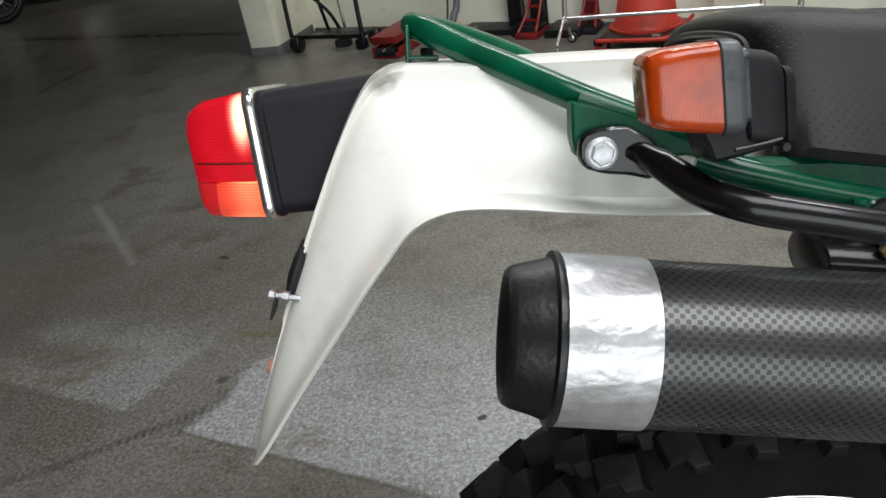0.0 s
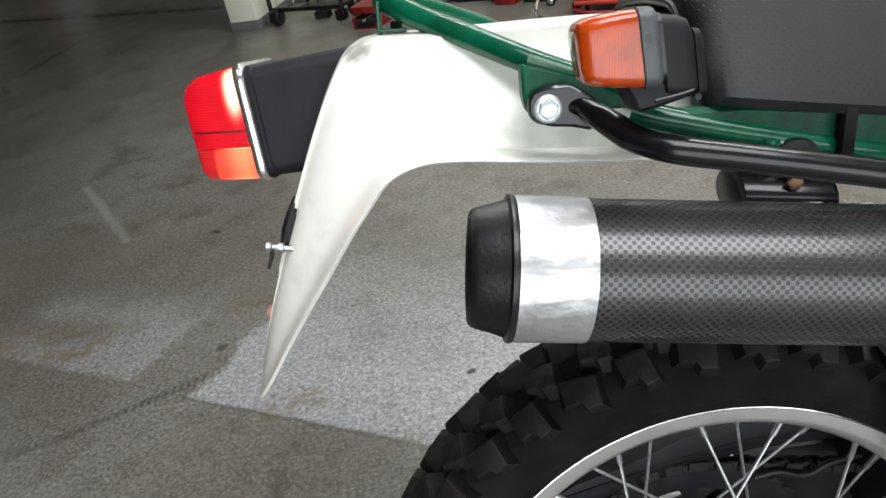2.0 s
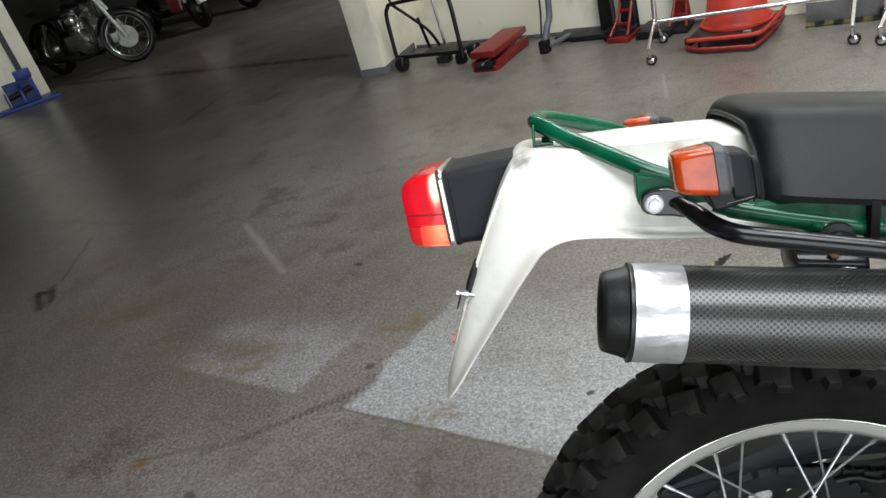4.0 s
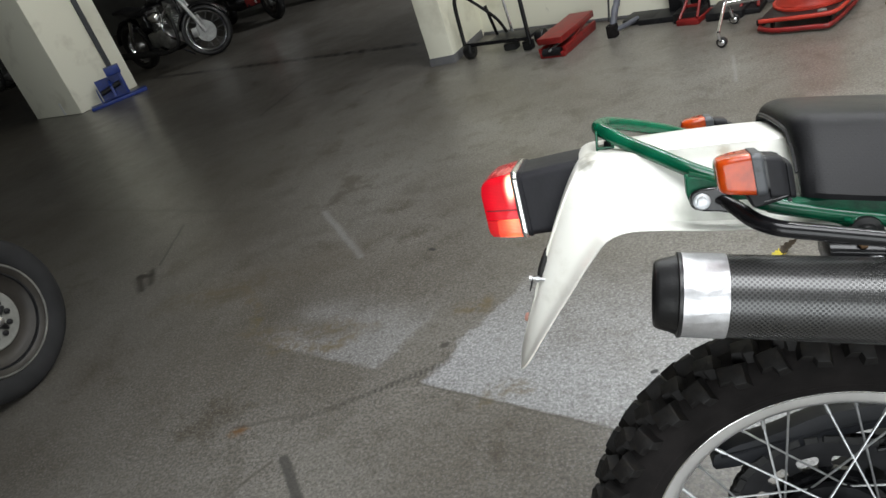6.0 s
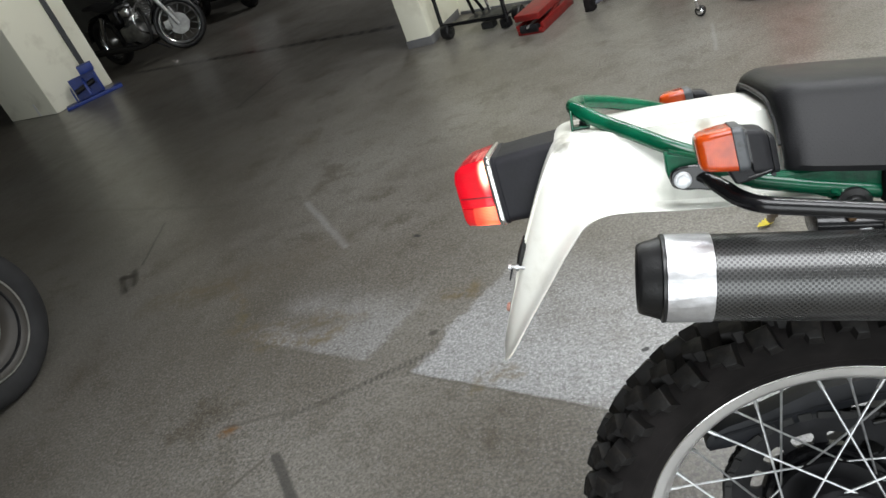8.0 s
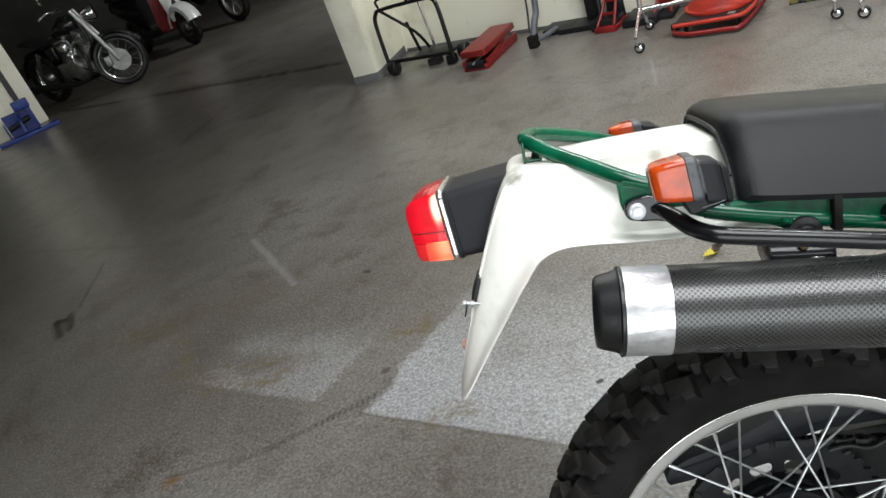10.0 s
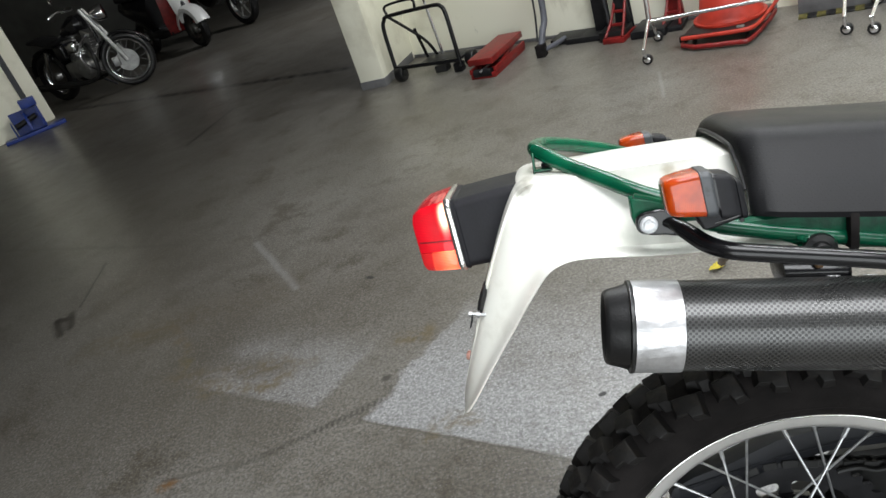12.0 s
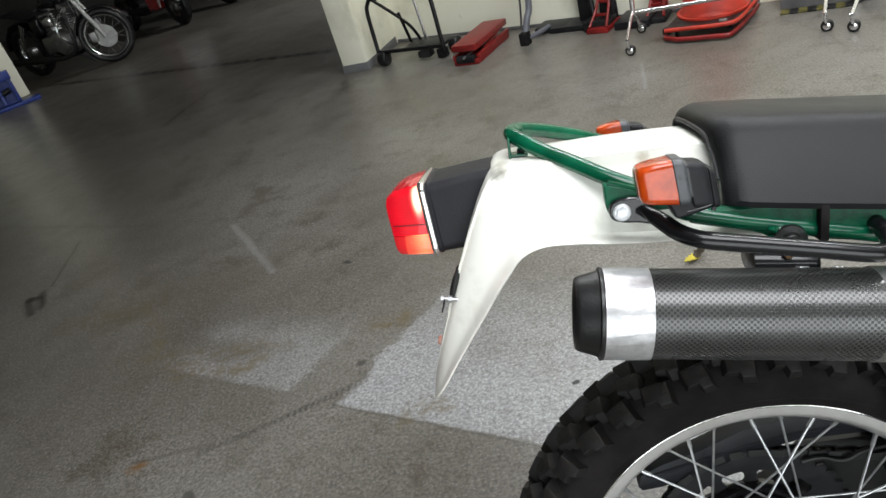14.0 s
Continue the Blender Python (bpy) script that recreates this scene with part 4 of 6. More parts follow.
# rear fender: sections from its ridge to its lower edge
SECTIONS = (  # ridge x, z; lower edge x, z; half width at the edge; half width of the ridge
    (0.06, 0.915, 0.05, 0.826, 0.12, 0.07),
    (-0.03, 0.919, -0.05, 0.8275, 0.12, 0.07),
    (-0.1, 0.921, -0.112, 0.829, 0.12, 0.069),
    (-0.165, 0.92, -0.171, 0.8308, 0.12, 0.068),
    (-0.222, 0.918, -0.228, 0.835, 0.12, 0.067),
    (-0.262, 0.917, -0.258, 0.8335, 0.12, 0.068),
    (-0.292, 0.9155, -0.2803, 0.8228, 0.12, 0.071),
    (-0.306, 0.909, -0.2966, 0.8025, 0.12, 0.075),
    (-0.3165, 0.893, -0.3107, 0.783, 0.12, 0.078),
    (-0.329, 0.866, -0.3245, 0.762, 0.119, 0.079),
    (-0.3455, 0.823, -0.3459, 0.7305, 0.116, 0.079),
    (-0.361, 0.78, -0.3650, 0.7012, 0.112, 0.078),
    (-0.3765, 0.735, -0.3818, 0.6738, 0.105, 0.075),
    (-0.39, 0.694, -0.3925, 0.658, 0.096, 0.069),
    (-0.398, 0.668, -0.399, 0.6485, 0.083, 0.056),
    (-0.4030, 0.651, -0.4005, 0.643, 0.066, 0.042),
)
HALF = ((0.0, 0.0, 0), (0.35, 0.0, 0), (0.7, 0.005, 0), (0.92, 0.02, 0), (0.99, 0.045, 0), (0.985, 0.075, 0), (0.95, 0.10, 2), (0.99, 0.13, 2), (0.0, 0.22, 1), (0.15, 0.40, 1), (0.29, 0.56, 1), (0.38, 0.66, 1), (0.45, 0.74, 1), (0.52, 0.81, 1), (0.59, 0.86, 1), (0.68, 0.90, 1), (0.80, 0.935, 1), (0.93, 0.965, 1), (1.02, 0.99, 1), (1.03, 1.0, 1))


def fender_ring(rx, rz, lx, lz, wl, wr):
    def at(u, v, out, s):
        groove = min(1.0, max(0.0, (-0.275 - rx) / 0.03)) * min(1.0, max(0.0, (rz - 0.72) / 0.08))
        if out == 1 and 0.66 < v < 0.95:      # the hollow behind the lip, deep on the flap alone
            deep = 0.2 + 0.8 * min(1.0, max(0.0, (-0.26 - rx) / 0.04)) * min(1.0, max(0.0, (rz - 0.64) / 0.12))
            level = 0.42 + 0.4 * (v - 0.66)
            u = level + (u - level) * deep
        y = wr + 0.004 + (wl - wr - 0.004) * u if out == 1 else wr * (u if out == 0 else 1 - (1 - u) * groove)
        return (rx + (lx - rx) * v, MID + s * y, rz + (lz - rz) * v - 0.002 * (u if not out else 1))
    left = [at(u, v, o, -1) for u, v, o in HALF]
    right = [at(u, v, o, 1) for u, v, o in HALF[1:]]
    return left[::-1] + right


def smooth_rings(rings, n=4):
    cols = [spline([r[j] for r in rings], n) for j in range(len(rings[0]))]
    return [[c[i] for c in cols] for i in range(len(cols[0]))]


part("rear_fender", thicken(bm_loft(smooth_rings([fender_ring(*s) for s in SECTIONS])), 0.0028), M_FENDER, bike, "white plastic rear fender with scuffs and a pointed flap", smooth=50)

# seat
def seat_ring(x, top, edge, bottom, wt, wb, inset=0.0, n=7):
    a, b = Vector((wt + 0.004, edge - 0.004)), Vector((wb, bottom + 0.006))
    flank = [tuple(a.lerp(b, f) + Vector((0.0022 * math.sin(math.pi * f), 0))) for f in (0.12, 0.35, 0.65, 1.0)]
    half = [(0, top), (wt * 0.45, top - 0.001), (wt * 0.8, top - 0.004), (wt * 0.95, top - 0.009), (wt + 0.004, edge - 0.004)] + flank + [(wb - 0.002, bottom)]
    half = [(u - inset if u > inset else 0, v - inset if k < 5 else v) for k, (u, v) in enumerate(half)]
    return [(x, MID - u, v) for u, v in half[::-1]] + [(x, MID + u, v) for u, v in half[1:]]


stations = ((-0.0805, 0.932, 0.918, 0.862, 0.086, 0.128), (-0.077, 0.9385, 0.924, 0.861, 0.090, 0.134), (-0.066, 0.9435, 0.929, 0.8605, 0.094, 0.140), (-0.05, 0.9455, 0.930, 0.8588, 0.096, 0.144), (0.0, 0.9425, 0.926, 0.8533, 0.098, 0.145), (0.1, 0.934, 0.916, 0.843, 0.099, 0.147), (0.25, 0.922, 0.902, 0.829, 0.099, 0.146), (0.45, 0.903, 0.883, 0.812, 0.095, 0.138), (0.6, 0.90, 0.88, 0.80, 0.085, 0.12))
outer_rings = [seat_ring(*s) for s in stations]
lip = seat_ring(-0.0800, 0.932, 0.918, 0.862, 0.086, 0.128, 0.006)
deep = seat_ring(-0.050, 0.9265, 0.912, 0.862, 0.082, 0.122, 0.009)
bend = lambda ring: [(x + 0.005 * (min(abs(y - MID), 0.1) / 0.1) ** 2 * max(0.0, -x / 0.08), y, z) for x, y, z in ring]
rings = [bend(r) if k < 4 else r for k, r in enumerate(outer_rings)]
bm = bm_loft([bend(deep), bend(lip)] + smooth_rings(rings, 3))
bm.verts.ensure_lookup_table()
bm.faces.new([bm.verts[k] for k in range(len(deep))][::-1])
bm.verts.ensure_lookup_table()
bm.faces.new([bm.verts[k] for k in range(len(bm.verts) - len(deep), len(bm.verts))])
seat = part("seat", bm, M_SEAT, bike, "black vinyl seat with rows of dimples", smooth=45)
arch = bend(seat_ring(-0.0808, 0.932, 0.918, 0.862, 0.086, 0.128, 0.003))
part("piping", bm_tube(arch[2:-2], 0.0026, 8, 3), M_VINYL, seat, "black piping round the seat's tail")

# green frame
part("grab_rail", bm_tube([(-0.10, -0.087, 0.862), (-0.117, -0.085, 0.868), (-0.15, -0.076, 0.881), (-0.181, -0.065, 0.8935), (-0.215, -0.042, 0.909), (-0.247, -0.022, 0.923), (-0.268, -0.004, 0.934), (-0.279, 0.016, 0.9395), (-0.277, 0.038, 0.9405), (-0.262, 0.058, 0.938), (-0.22, 0.09, 0.925), (-0.17, 0.122, 0.905), (-0.11, 0.147, 0.872)], 0.0088, 16), M_GREEN, bike, "glossy green grab rail round the tail")
bm = bm_box(-0.284, -0.281, -0.008, 0.014, 0.912, 0.939, 0.001, 1)
bm_box(-0.284, -0.262, -0.008, 0.014, 0.9165, 0.9195, 0.001, 1, bm)
tab = part("rail_tab", bm, M_GREEN, bike, "green tab bolted to the fender")
part("tab_bolt", bm_lathe([(0, 0.005), (0.004, 0.005), (0.005, 0.004)], Matrix.Translation((-0.270, 0.004, 0.9195)) @ pose(0, 0, 0, 0, -90, 0), 6), M_DARKMETAL, tab)


def plate(outline, y0, y1, bevel=0.0015):
    """A flat plate of an outline in the bike's side view."""
    bm = bmesh.new()
    f = bm.faces.new([bm.verts.new((x, y0, z)) for x, z in outline])
    ret = bmesh.ops.extrude_face_region(bm, geom=[f])
    bmesh.ops.translate(bm, vec=(0, y1 - y0, 0), verts=[v for v in ret["geom"] if isinstance(v, bmesh.types.BMVert)])
    bmesh.ops.recalc_face_normals(bm, faces=bm.faces)
    if bevel:
        bmesh.ops.bevel(bm, geom=bm.edges[:], offset=bevel, segments=1, affect="EDGES")
    return bm


lug = part("rail_lug", plate([(-0.190, 0.893), (-0.176, 0.890), (-0.140, 0.880), (-0.118, 0.868), (-0.122, 0.862), (-0.150, 0.862), (-0.165, 0.858), (-0.186, 0.862), (-0.189, 0.872)], -0.098, -0.080), M_SHADEDWELDGREEN, bike, "green welded lug")
part("weld_bead", bm_tube([(-0.186, -0.094, 0.8945), (-0.17, -0.094, 0.889), (-0.15, -0.095, 0.882), (-0.125, -0.096, 0.872)], 0.0032, 8, 6), M_GREEN, lug)
frame_rail = part("subframe", plate([(-0.112, 0.860), (-0.05, 0.861), (0.1, 0.847), (0.45, 0.815), (0.45, 0.735), (0.25, 0.77), (0.06, 0.812), (0.02, 0.818), (-0.006, 0.8250), (-0.014, 0.8215), (-0.026, 0.8205), (-0.034, 0.826), (-0.044, 0.8315), (-0.098, 0.8440), (-0.112, 0.848)], -0.1045, -0.092, 0.004), M_SHADEDWELDGREEN, bike, "green painted subframe plate")
part("frame_tube", bm_tube([(-0.118, -0.093, 0.860), (-0.098, -0.098, 0.8535), (-0.047, -0.099, 0.8415), (0.02, -0.099, 0.828), (0.2, -0.099, 0.792), (0.45, -0.099, 0.75)], 0.0088, 14), M_GREEN, frame_rail)
bead = [(-0.036 + 0.0036 * k, -0.1080 - 0.0012 * math.sin(k * 1.7), 0.835 - 0.0008 * k + 0.0016 * math.sin(k * 2.3)) for k in range(10)]
part("weld_bead", bm_tube(bead, [0.0024 + 0.0014 * (k % 2) for k in range(10)], 8, 3), M_GREEN, frame_rail)
part("weld_bead", bm_tube([(-0.034 + 0.005 * k, -0.1060, 0.8245 + 0.0016 * math.sin(k * 1.9)) for k in range(6)], [0.0030 + 0.0016 * (k % 2) for k in range(6)], 8, 3), M_GREEN, frame_rail)
part("strap", bm_box(0.0095, 0.0180, -0.1150, -0.100, 0.820, 0.858, 0.002), M_TYRE, frame_rail, "black rubber strap")
part("frame_tube", bm_tube([(-0.11, 0.147, 0.872), (-0.04, 0.135, 0.838), (0.05, 0.133, 0.822), (0.2, 0.132, 0.80), (0.45, 0.131, 0.77)], 0.0085, 12), M_GREEN, bike)

# black side rail, bolted to the lug
rail = part("side_rail", bm_tube([(-0.1600, -0.1030, 0.8655), (-0.1530, -0.1065, 0.8650), (-0.1450, -0.1135, 0.8605), (-0.1365, -0.1205, 0.8545), (-0.1280, -0.130, 0.8485), (-0.1175, -0.142, 0.8450), (-0.102, -0.150, 0.8420), (-0.067, -0.153, 0.8362), (0.0, -0.153, 0.8242), (0.035, -0.152, 0.8175), (0.052, -0.149, 0.816), (0.061, -0.140, 0.819), (0.064, -0.125, 0.826), (0.064, -0.095, 0.832)], [0.0035, 0.0062, 0.0080] + [0.0086] * 11, 16), M_BLACK, bike, "glossy black side rail")
part("flat_lug", plate([(-0.187, 0.871), (-0.184, 0.8765), (-0.176, 0.879), (-0.160, 0.880), (-0.146, 0.872), (-0.138, 0.858), (-0.146, 0.850), (-0.158, 0.853), (-0.172, 0.854), (-0.183, 0.857), (-0.187, 0.863)], -0.1055, -0.099, 0.002), M_BLACK, rail)
part("rail_end", bm_lathe([(0, 0.0105), (0.014, 0.0105), (0.016, 0.009)], Matrix.Translation((0.064, -0.088, 0.830)) @ pose(0, 0, 0, 0, 0, 90), 20), M_RUBBER, rail)


def bolt(x, y, z, parent, r=0.0072, h=0.006, washer=0.0098, label=""):
    """A hexagon bolt with a washer, facing the near side."""
    m = Matrix.Translation((x, y, z)) @ pose(0, 0, 0, 0, 0, -90)
    bm = bm_lathe([(0, washer), (0.0010, washer), (0.0018, washer * 0.93), (0.0024, washer * 0.80)], m, 32)
    bm_lathe([(0.0016, r), (h - 0.0012, r), (h - 0.0003, r * 0.90), (h, r * 0.78), (h + 0.0002, r * 0.4), (h + 0.0002, 0.0004)], m @ pose(0, 0, 0, 20), 6, bm=bm)
    return part("bolt", bm, M_ZINC, parent, label, smooth=25)


bolt(-0.1745, -0.1055, 0.8655, rail, 0.0066, 0.0060, 0.0090, "zinc-plated flange bolt")
part("nut_cover", bm_lathe([(0, 0.0170), (0.003, 0.0175), (0.0055, 0.0162), (0.0065, 0.0125), (0.0070, 0.0105), (0.0105, 0.0100), (0.0125, 0.0080), (0.013, 0.0012)], Matrix.Translation((-0.0165, -0.1060, 0.8210)) @ pose(0, 0, 0, 0, 0, -90), 32), M_RUBBER, frame_rail, "round black rubber nut cover")


# turn signals
def rounded(x, y, z, hy, hz, r, n=4):
    pts = []
    for cy, cz, a0 in ((1, 1, 0), (-1, 1, 90), (-1, -1, 180), (1, -1, 270)):
        for k in range(n + 1):
            a = radians(a0 + 90 * k / n)
            pts.append((x, y + cy * (hy - r) + r * math.cos(a), z + cz * (hz - r) + r * math.sin(a)))
    return pts


def turn_signal(y, z, s, label):
    """A raked amber lens in a grey bezel, with a black rubber stay and its skirt behind it."""
    rake = lambda ring: [(x + 0.0022 + (z - zz) * 0.14, yy, zz) for x, yy, zz in ring]
    ring = lambda x, d, dz, hy, hz, r: rake(rounded(x, y + s * d, z + dz, hy, hz, r, 5))
    lens = part("turn_signal", bm_loft([ring(x, 0, dz, hy, hz, r) for x, dz, hy, hz, r in ((-0.1672, -0.0015, 0.0095, 0.0105, 0.005), (-0.1664, -0.0015, 0.0128, 0.0140, 0.006), (-0.1642, -0.0012, 0.0150, 0.0166, 0.0065), (-0.1590, -0.0008, 0.0168, 0.0184, 0.0065), (-0.1480, -0.0003, 0.0180, 0.0199, 0.0065), (-0.1345, 0.0, 0.0188, 0.0212, 0.0065), (-0.1335, 0.0, 0.0188, 0.0212, 0.0065))], True, True), M_LENS, bike, label, smooth=30)
    part("signal_body", bm_loft([ring(x, 0, 0, hy, hz, 0.0075) for x, hy, hz in ((-0.1337, 0.0194, 0.0216), (-0.1330, 0.0200, 0.0222), (-0.1262, 0.0200, 0.0221), (-0.1240, 0.0194, 0.0214), (-0.1228, 0.0180, 0.0198))], True, True), M_SIGNALGREY, lens, "worn grey signal bezel", smooth=40)
    part("bezel_seam", bm_loft([ring(x, 0, 0, 0.0168, 0.0186, 0.006) for x in (-0.1232, -0.1205)], True, True), M_RUBBER, lens)
    part("signal_stay", bm_loft([ring(x, d, dz, hy, hz, r) for x, d, dz, hy, hz, r in ((-0.1216, -0.001, -0.0040, 0.0165, 0.0205, 0.005), (-0.1206, -0.001, -0.0040, 0.0176, 0.0217, 0.006), (-0.1100, -0.002, -0.0055, 0.0176, 0.0222, 0.007), (-0.1050, -0.003, -0.0065, 0.0170, 0.0212, 0.007), (-0.1030, -0.003, -0.0090, 0.0160, 0.0180, 0.006), (-0.1025, -0.003, -0.0090, 0.0172, 0.0188, 0.006), (-0.0985, -0.004, -0.0095, 0.0172, 0.0186, 0.006), (-0.0972, -0.004, -0.0100, 0.0158, 0.0168, 0.005))], True, True), M_GREYPLASTIC, lens, "black rubber signal stay", smooth=40)
    skirt = [(-0.1390, -0.0190), (-0.1345, -0.0270), (-0.1310, -0.0350), (-0.1190, -0.0325), (-0.0975, -0.0262), (-0.0968, -0.0205), (-0.1190, -0.0170)]
    part("signal_skirt", plate([(x, z + dz) for x, dz in skirt], y + s * 0.0135, y - s * 0.016, 0.002), M_GREYPLASTIC, lens)
    part("skirt_fold", bm_tube([(-0.1215, y + s * 0.0142, z - 0.0285), (-0.1100, y + s * 0.0145, z - 0.0262), (-0.1000, y + s * 0.0142, z - 0.0238)], 0.0010, 6, 4), M_RUBBER, lens)
    part("stay_arm", bm_tube([(-0.112, y - s * 0.010, z - 0.020), (-0.110, y - s * 0.040, z - 0.024), (-0.108, y - s * 0.075, z - 0.028)], 0.010, 10, 4), M_GREYPLASTIC, lens)
    part("foot_screw", bm_lathe([(0, 0.0024), (0.003, 0.002)], Matrix.Translation((-0.0985, y + s * 0.0138, z - 0.0275)) @ pose(0, 0, 0, 0, 0, -90), 8), M_DARKMETAL, lens)
    return lens


turn_signal(-0.138, 0.9005, -1, "amber turn signal in a grey body")
turn_signal(0.200, 0.8965, 1, "amber turn signal in a grey body")

# tail lamp
def raked(ring):
    return [(x + (0.855 - z) * 0.11, y, z) for x, y, z in ring]


LAMP = [raked(rounded(x, MID, z, hy, hz, r, 6)) for x, z, hy, hz, r in ((-0.4305, 0.8480, 0.040, 0.0255, 0.010), (-0.4292, 0.8495, 0.0465, 0.0320, 0.011), (-0.4255, 0.8515, 0.0505, 0.0360, 0.011), (-0.4150, 0.8545, 0.0530, 0.0392, 0.010), (-0.3860, 0.8575, 0.0550, 0.0420, 0.009))]
SPLIT = 0.8405


def cut_lens(above):
    bm = bm_loft(LAMP, True, True)
    bmesh.ops.recalc_face_normals(bm, faces=bm.faces)
    n = (0, 0, -1) if above else (0, 0, 1)
    res = bmesh.ops.bisect_plane(bm, geom=bm.verts[:] + bm.edges[:] + bm.faces[:], plane_co=(0, 0, SPLIT + (0.0006 if above else -0.0006)), plane_no=n, clear_outer=True)
    edges = [e for e in res["geom_cut"] if isinstance(e, bmesh.types.BMEdge)]
    bmesh.ops.contextual_create(bm, geom=edges)
    return bm


tail = part("tail_lamp", cut_lens(True), M_TAILRED, bike, "lit red tail lamp with an orange lower window", smooth=35)
part("lower_lens", cut_lens(False), M_TAILLOW, tail, "orange window of the lamp", smooth=35)
part("lens_edge", bm_loft([raked(rounded(x, MID, 0.8532, h, 0.0009, 0.0004, 2)) for x, h in ((-0.4280, 0.0445), (-0.4255, 0.0508), (-0.4150, 0.0533), (-0.3862, 0.0552))], True, True), M_DEEPRED, tail)
part("chrome_trim", bm_loft([raked(rounded(x, MID, 0.8575, h, h2, 0.011, 6)) for x, h, h2 in ((-0.3866, 0.0548, 0.0413), (-0.3860, 0.0562, 0.0427), (-0.3842, 0.0572, 0.0437), (-0.3818, 0.0577, 0.0442), (-0.3795, 0.0574, 0.0439), (-0.3780, 0.0562, 0.0428))], True, True), M_TRIM, tail, "bright chrome trim ring", smooth=60)
part("lamp_housing", bm_loft([raked(rounded(x, MID, z, hy, hz, 0.011, 6)) for x, z, hy, hz in ((-0.3781, 0.8575, 0.0552, 0.0416), (-0.3765, 0.8575, 0.0560, 0.0424), (-0.3735, 0.8577, 0.0558, 0.0422), (-0.3722, 0.8578, 0.0544, 0.0410), (-0.3560, 0.8595, 0.0534, 0.0416), (-0.33, 0.862, 0.0522, 0.0428), (-0.285, 0.866, 0.050, 0.0440))], True, True), M_HOUSING, tail, "black rubber lamp housing")

# number plate stay on the flap
stay = part("plate_stay", bm_tube([(-0.3530, -0.040, 0.804), (-0.3540, -0.044, 0.799), (-0.3555, -0.047, 0.793), (-0.3600, -0.048, 0.781), (-0.3645, -0.046, 0.766)], [0.0016, 0.0026, 0.0040, 0.0040, 0.0030], 10, 5, flat=1.3), M_RUBBER, bike, "black plate stay with two small bolts")
part("stay_bolt", bm_lathe([(0, 0.0042), (0.004, 0.0042), (0.0042, 0.0022), (0.011, 0.0022)], Matrix.Translation((-0.3670, -0.054, 0.7700)) @ pose(0, 0, 0, 0, 8, 0), 6), M_STEEL, stay)
part("stay_bolt", bm_lathe([(0, 0.0036), (0.0035, 0.0036), (0.004, 0.0022), (0.009, 0.0022)], Matrix.Translation((-0.3755, -0.054, 0.7715)) @ pose(0, 0, 0, 0, 8, 0), 6), M_STEEL, stay)
part("stay_tongue", plate([(-0.3725, 0.772), (-0.3705, 0.772), (-0.3722, 0.762), (-0.3755, 0.754), (-0.3768, 0.755), (-0.3740, 0.764)], -0.056, -0.048, 0.0005), M_DARKMETAL, stay)
part("reflector", bm_lathe([(0, 0.006), (0.002, 0.006), (0.004, 0.0045), (0.0045, 0.001)], Matrix.Translation((-0.3865, -0.022, 0.706)) @ pose(0, 0, 0, 0, 195, 0), 16), M_PINK, bike, "small faded red reflector")

# ---------------------------------------------------------------- along the back wall
# black tubular stand on two wheels
stand = thing("tube_stand", "black tubular metal stand on small wheels by the wall", "stand", placed(-0.73, 4.44, -25, 0.92, 0.72, 0.79))
part("hoop", bm_tube([(-0.285, -0.03, 0.06), (-0.288, -0.02, 0.25), (-0.285, -0.01, 0.47), (-0.262, 0, 0.545), (-0.20, 0, 0.575), (0.17, 0, 0.585), (0.245, 0, 0.565), (0.272, -0.01, 0.50), (0.280, -0.02, 0.3), (0.285, -0.03, 0.06)], 0.0165, 12), M_BLACK, stand)
part("base_bar", bm_tube([(-0.285, -0.03, 0.125), (0.285, -0.03, 0.115)], 0.018, 12, 2), M_BLACK, stand)
part("brace", bm_tube([(-0.22, 0.0, 0.57), (-0.06, 0.16, 0.30), (-0.01, 0.22, 0.13)], 0.013, 10, 4), M_BLACK, stand)
part("back_post", bm_tube([(-0.10, 0.22, 0.12), (-0.10, 0.14, 0.40)], 0.013, 10, 2), M_BLACK, stand)
part("top_handle", bm_tube([(-0.22, 0.0, 0.59), (-0.21, 0.0, 0.66), (0.02, 0.0, 0.67), (0.03, 0.0, 0.59)], 0.011, 10, 4), M_BLACK, stand)
part("rod", bm_tube([(0.05, 0.20, 0.13), (0.02, 0.19, 0.75)], 0.012, 12, 2), M_CHROME, stand, "bright chrome rod")
part("cross_plate", bm_box(-0.08, 0.28, 0.02, 0.24, 0.10, 0.125, 0.006), M_DARKMETAL, stand)
part("clamp", bm_box(0.06, 0.16, -0.04, 0.06, 0.03, 0.09, 0.012), M_GREYMETAL, stand)
part("clamp", bm_box(0.20, 0.27, 0.0, 0.09, 0.0, 0.08, 0.014), M_DARKMETAL, stand)
for x in (-0.285, 0.27):
    for s in (0,):
        w = part("wheel", bm_lathe([(-0.035, 0.02), (-0.035, 0.06), (-0.025, 0.068), (0.025, 0.068), (0.035, 0.06), (0.035, 0.02)], Matrix.Translation((x + 0.03, -0.02 if x < 0 else 0.16, 0.068)), 24), M_RUBBER, stand)
        part("wheel_cap", bm_lathe([(0.034, 0.028), (0.042, 0.026), (0.046, 0.012), (0.047, 0.001)], Matrix.Translation((x + 0.03, -0.02 if x < 0 else 0.16, 0.068)), 20), M_GREYMETAL, w)

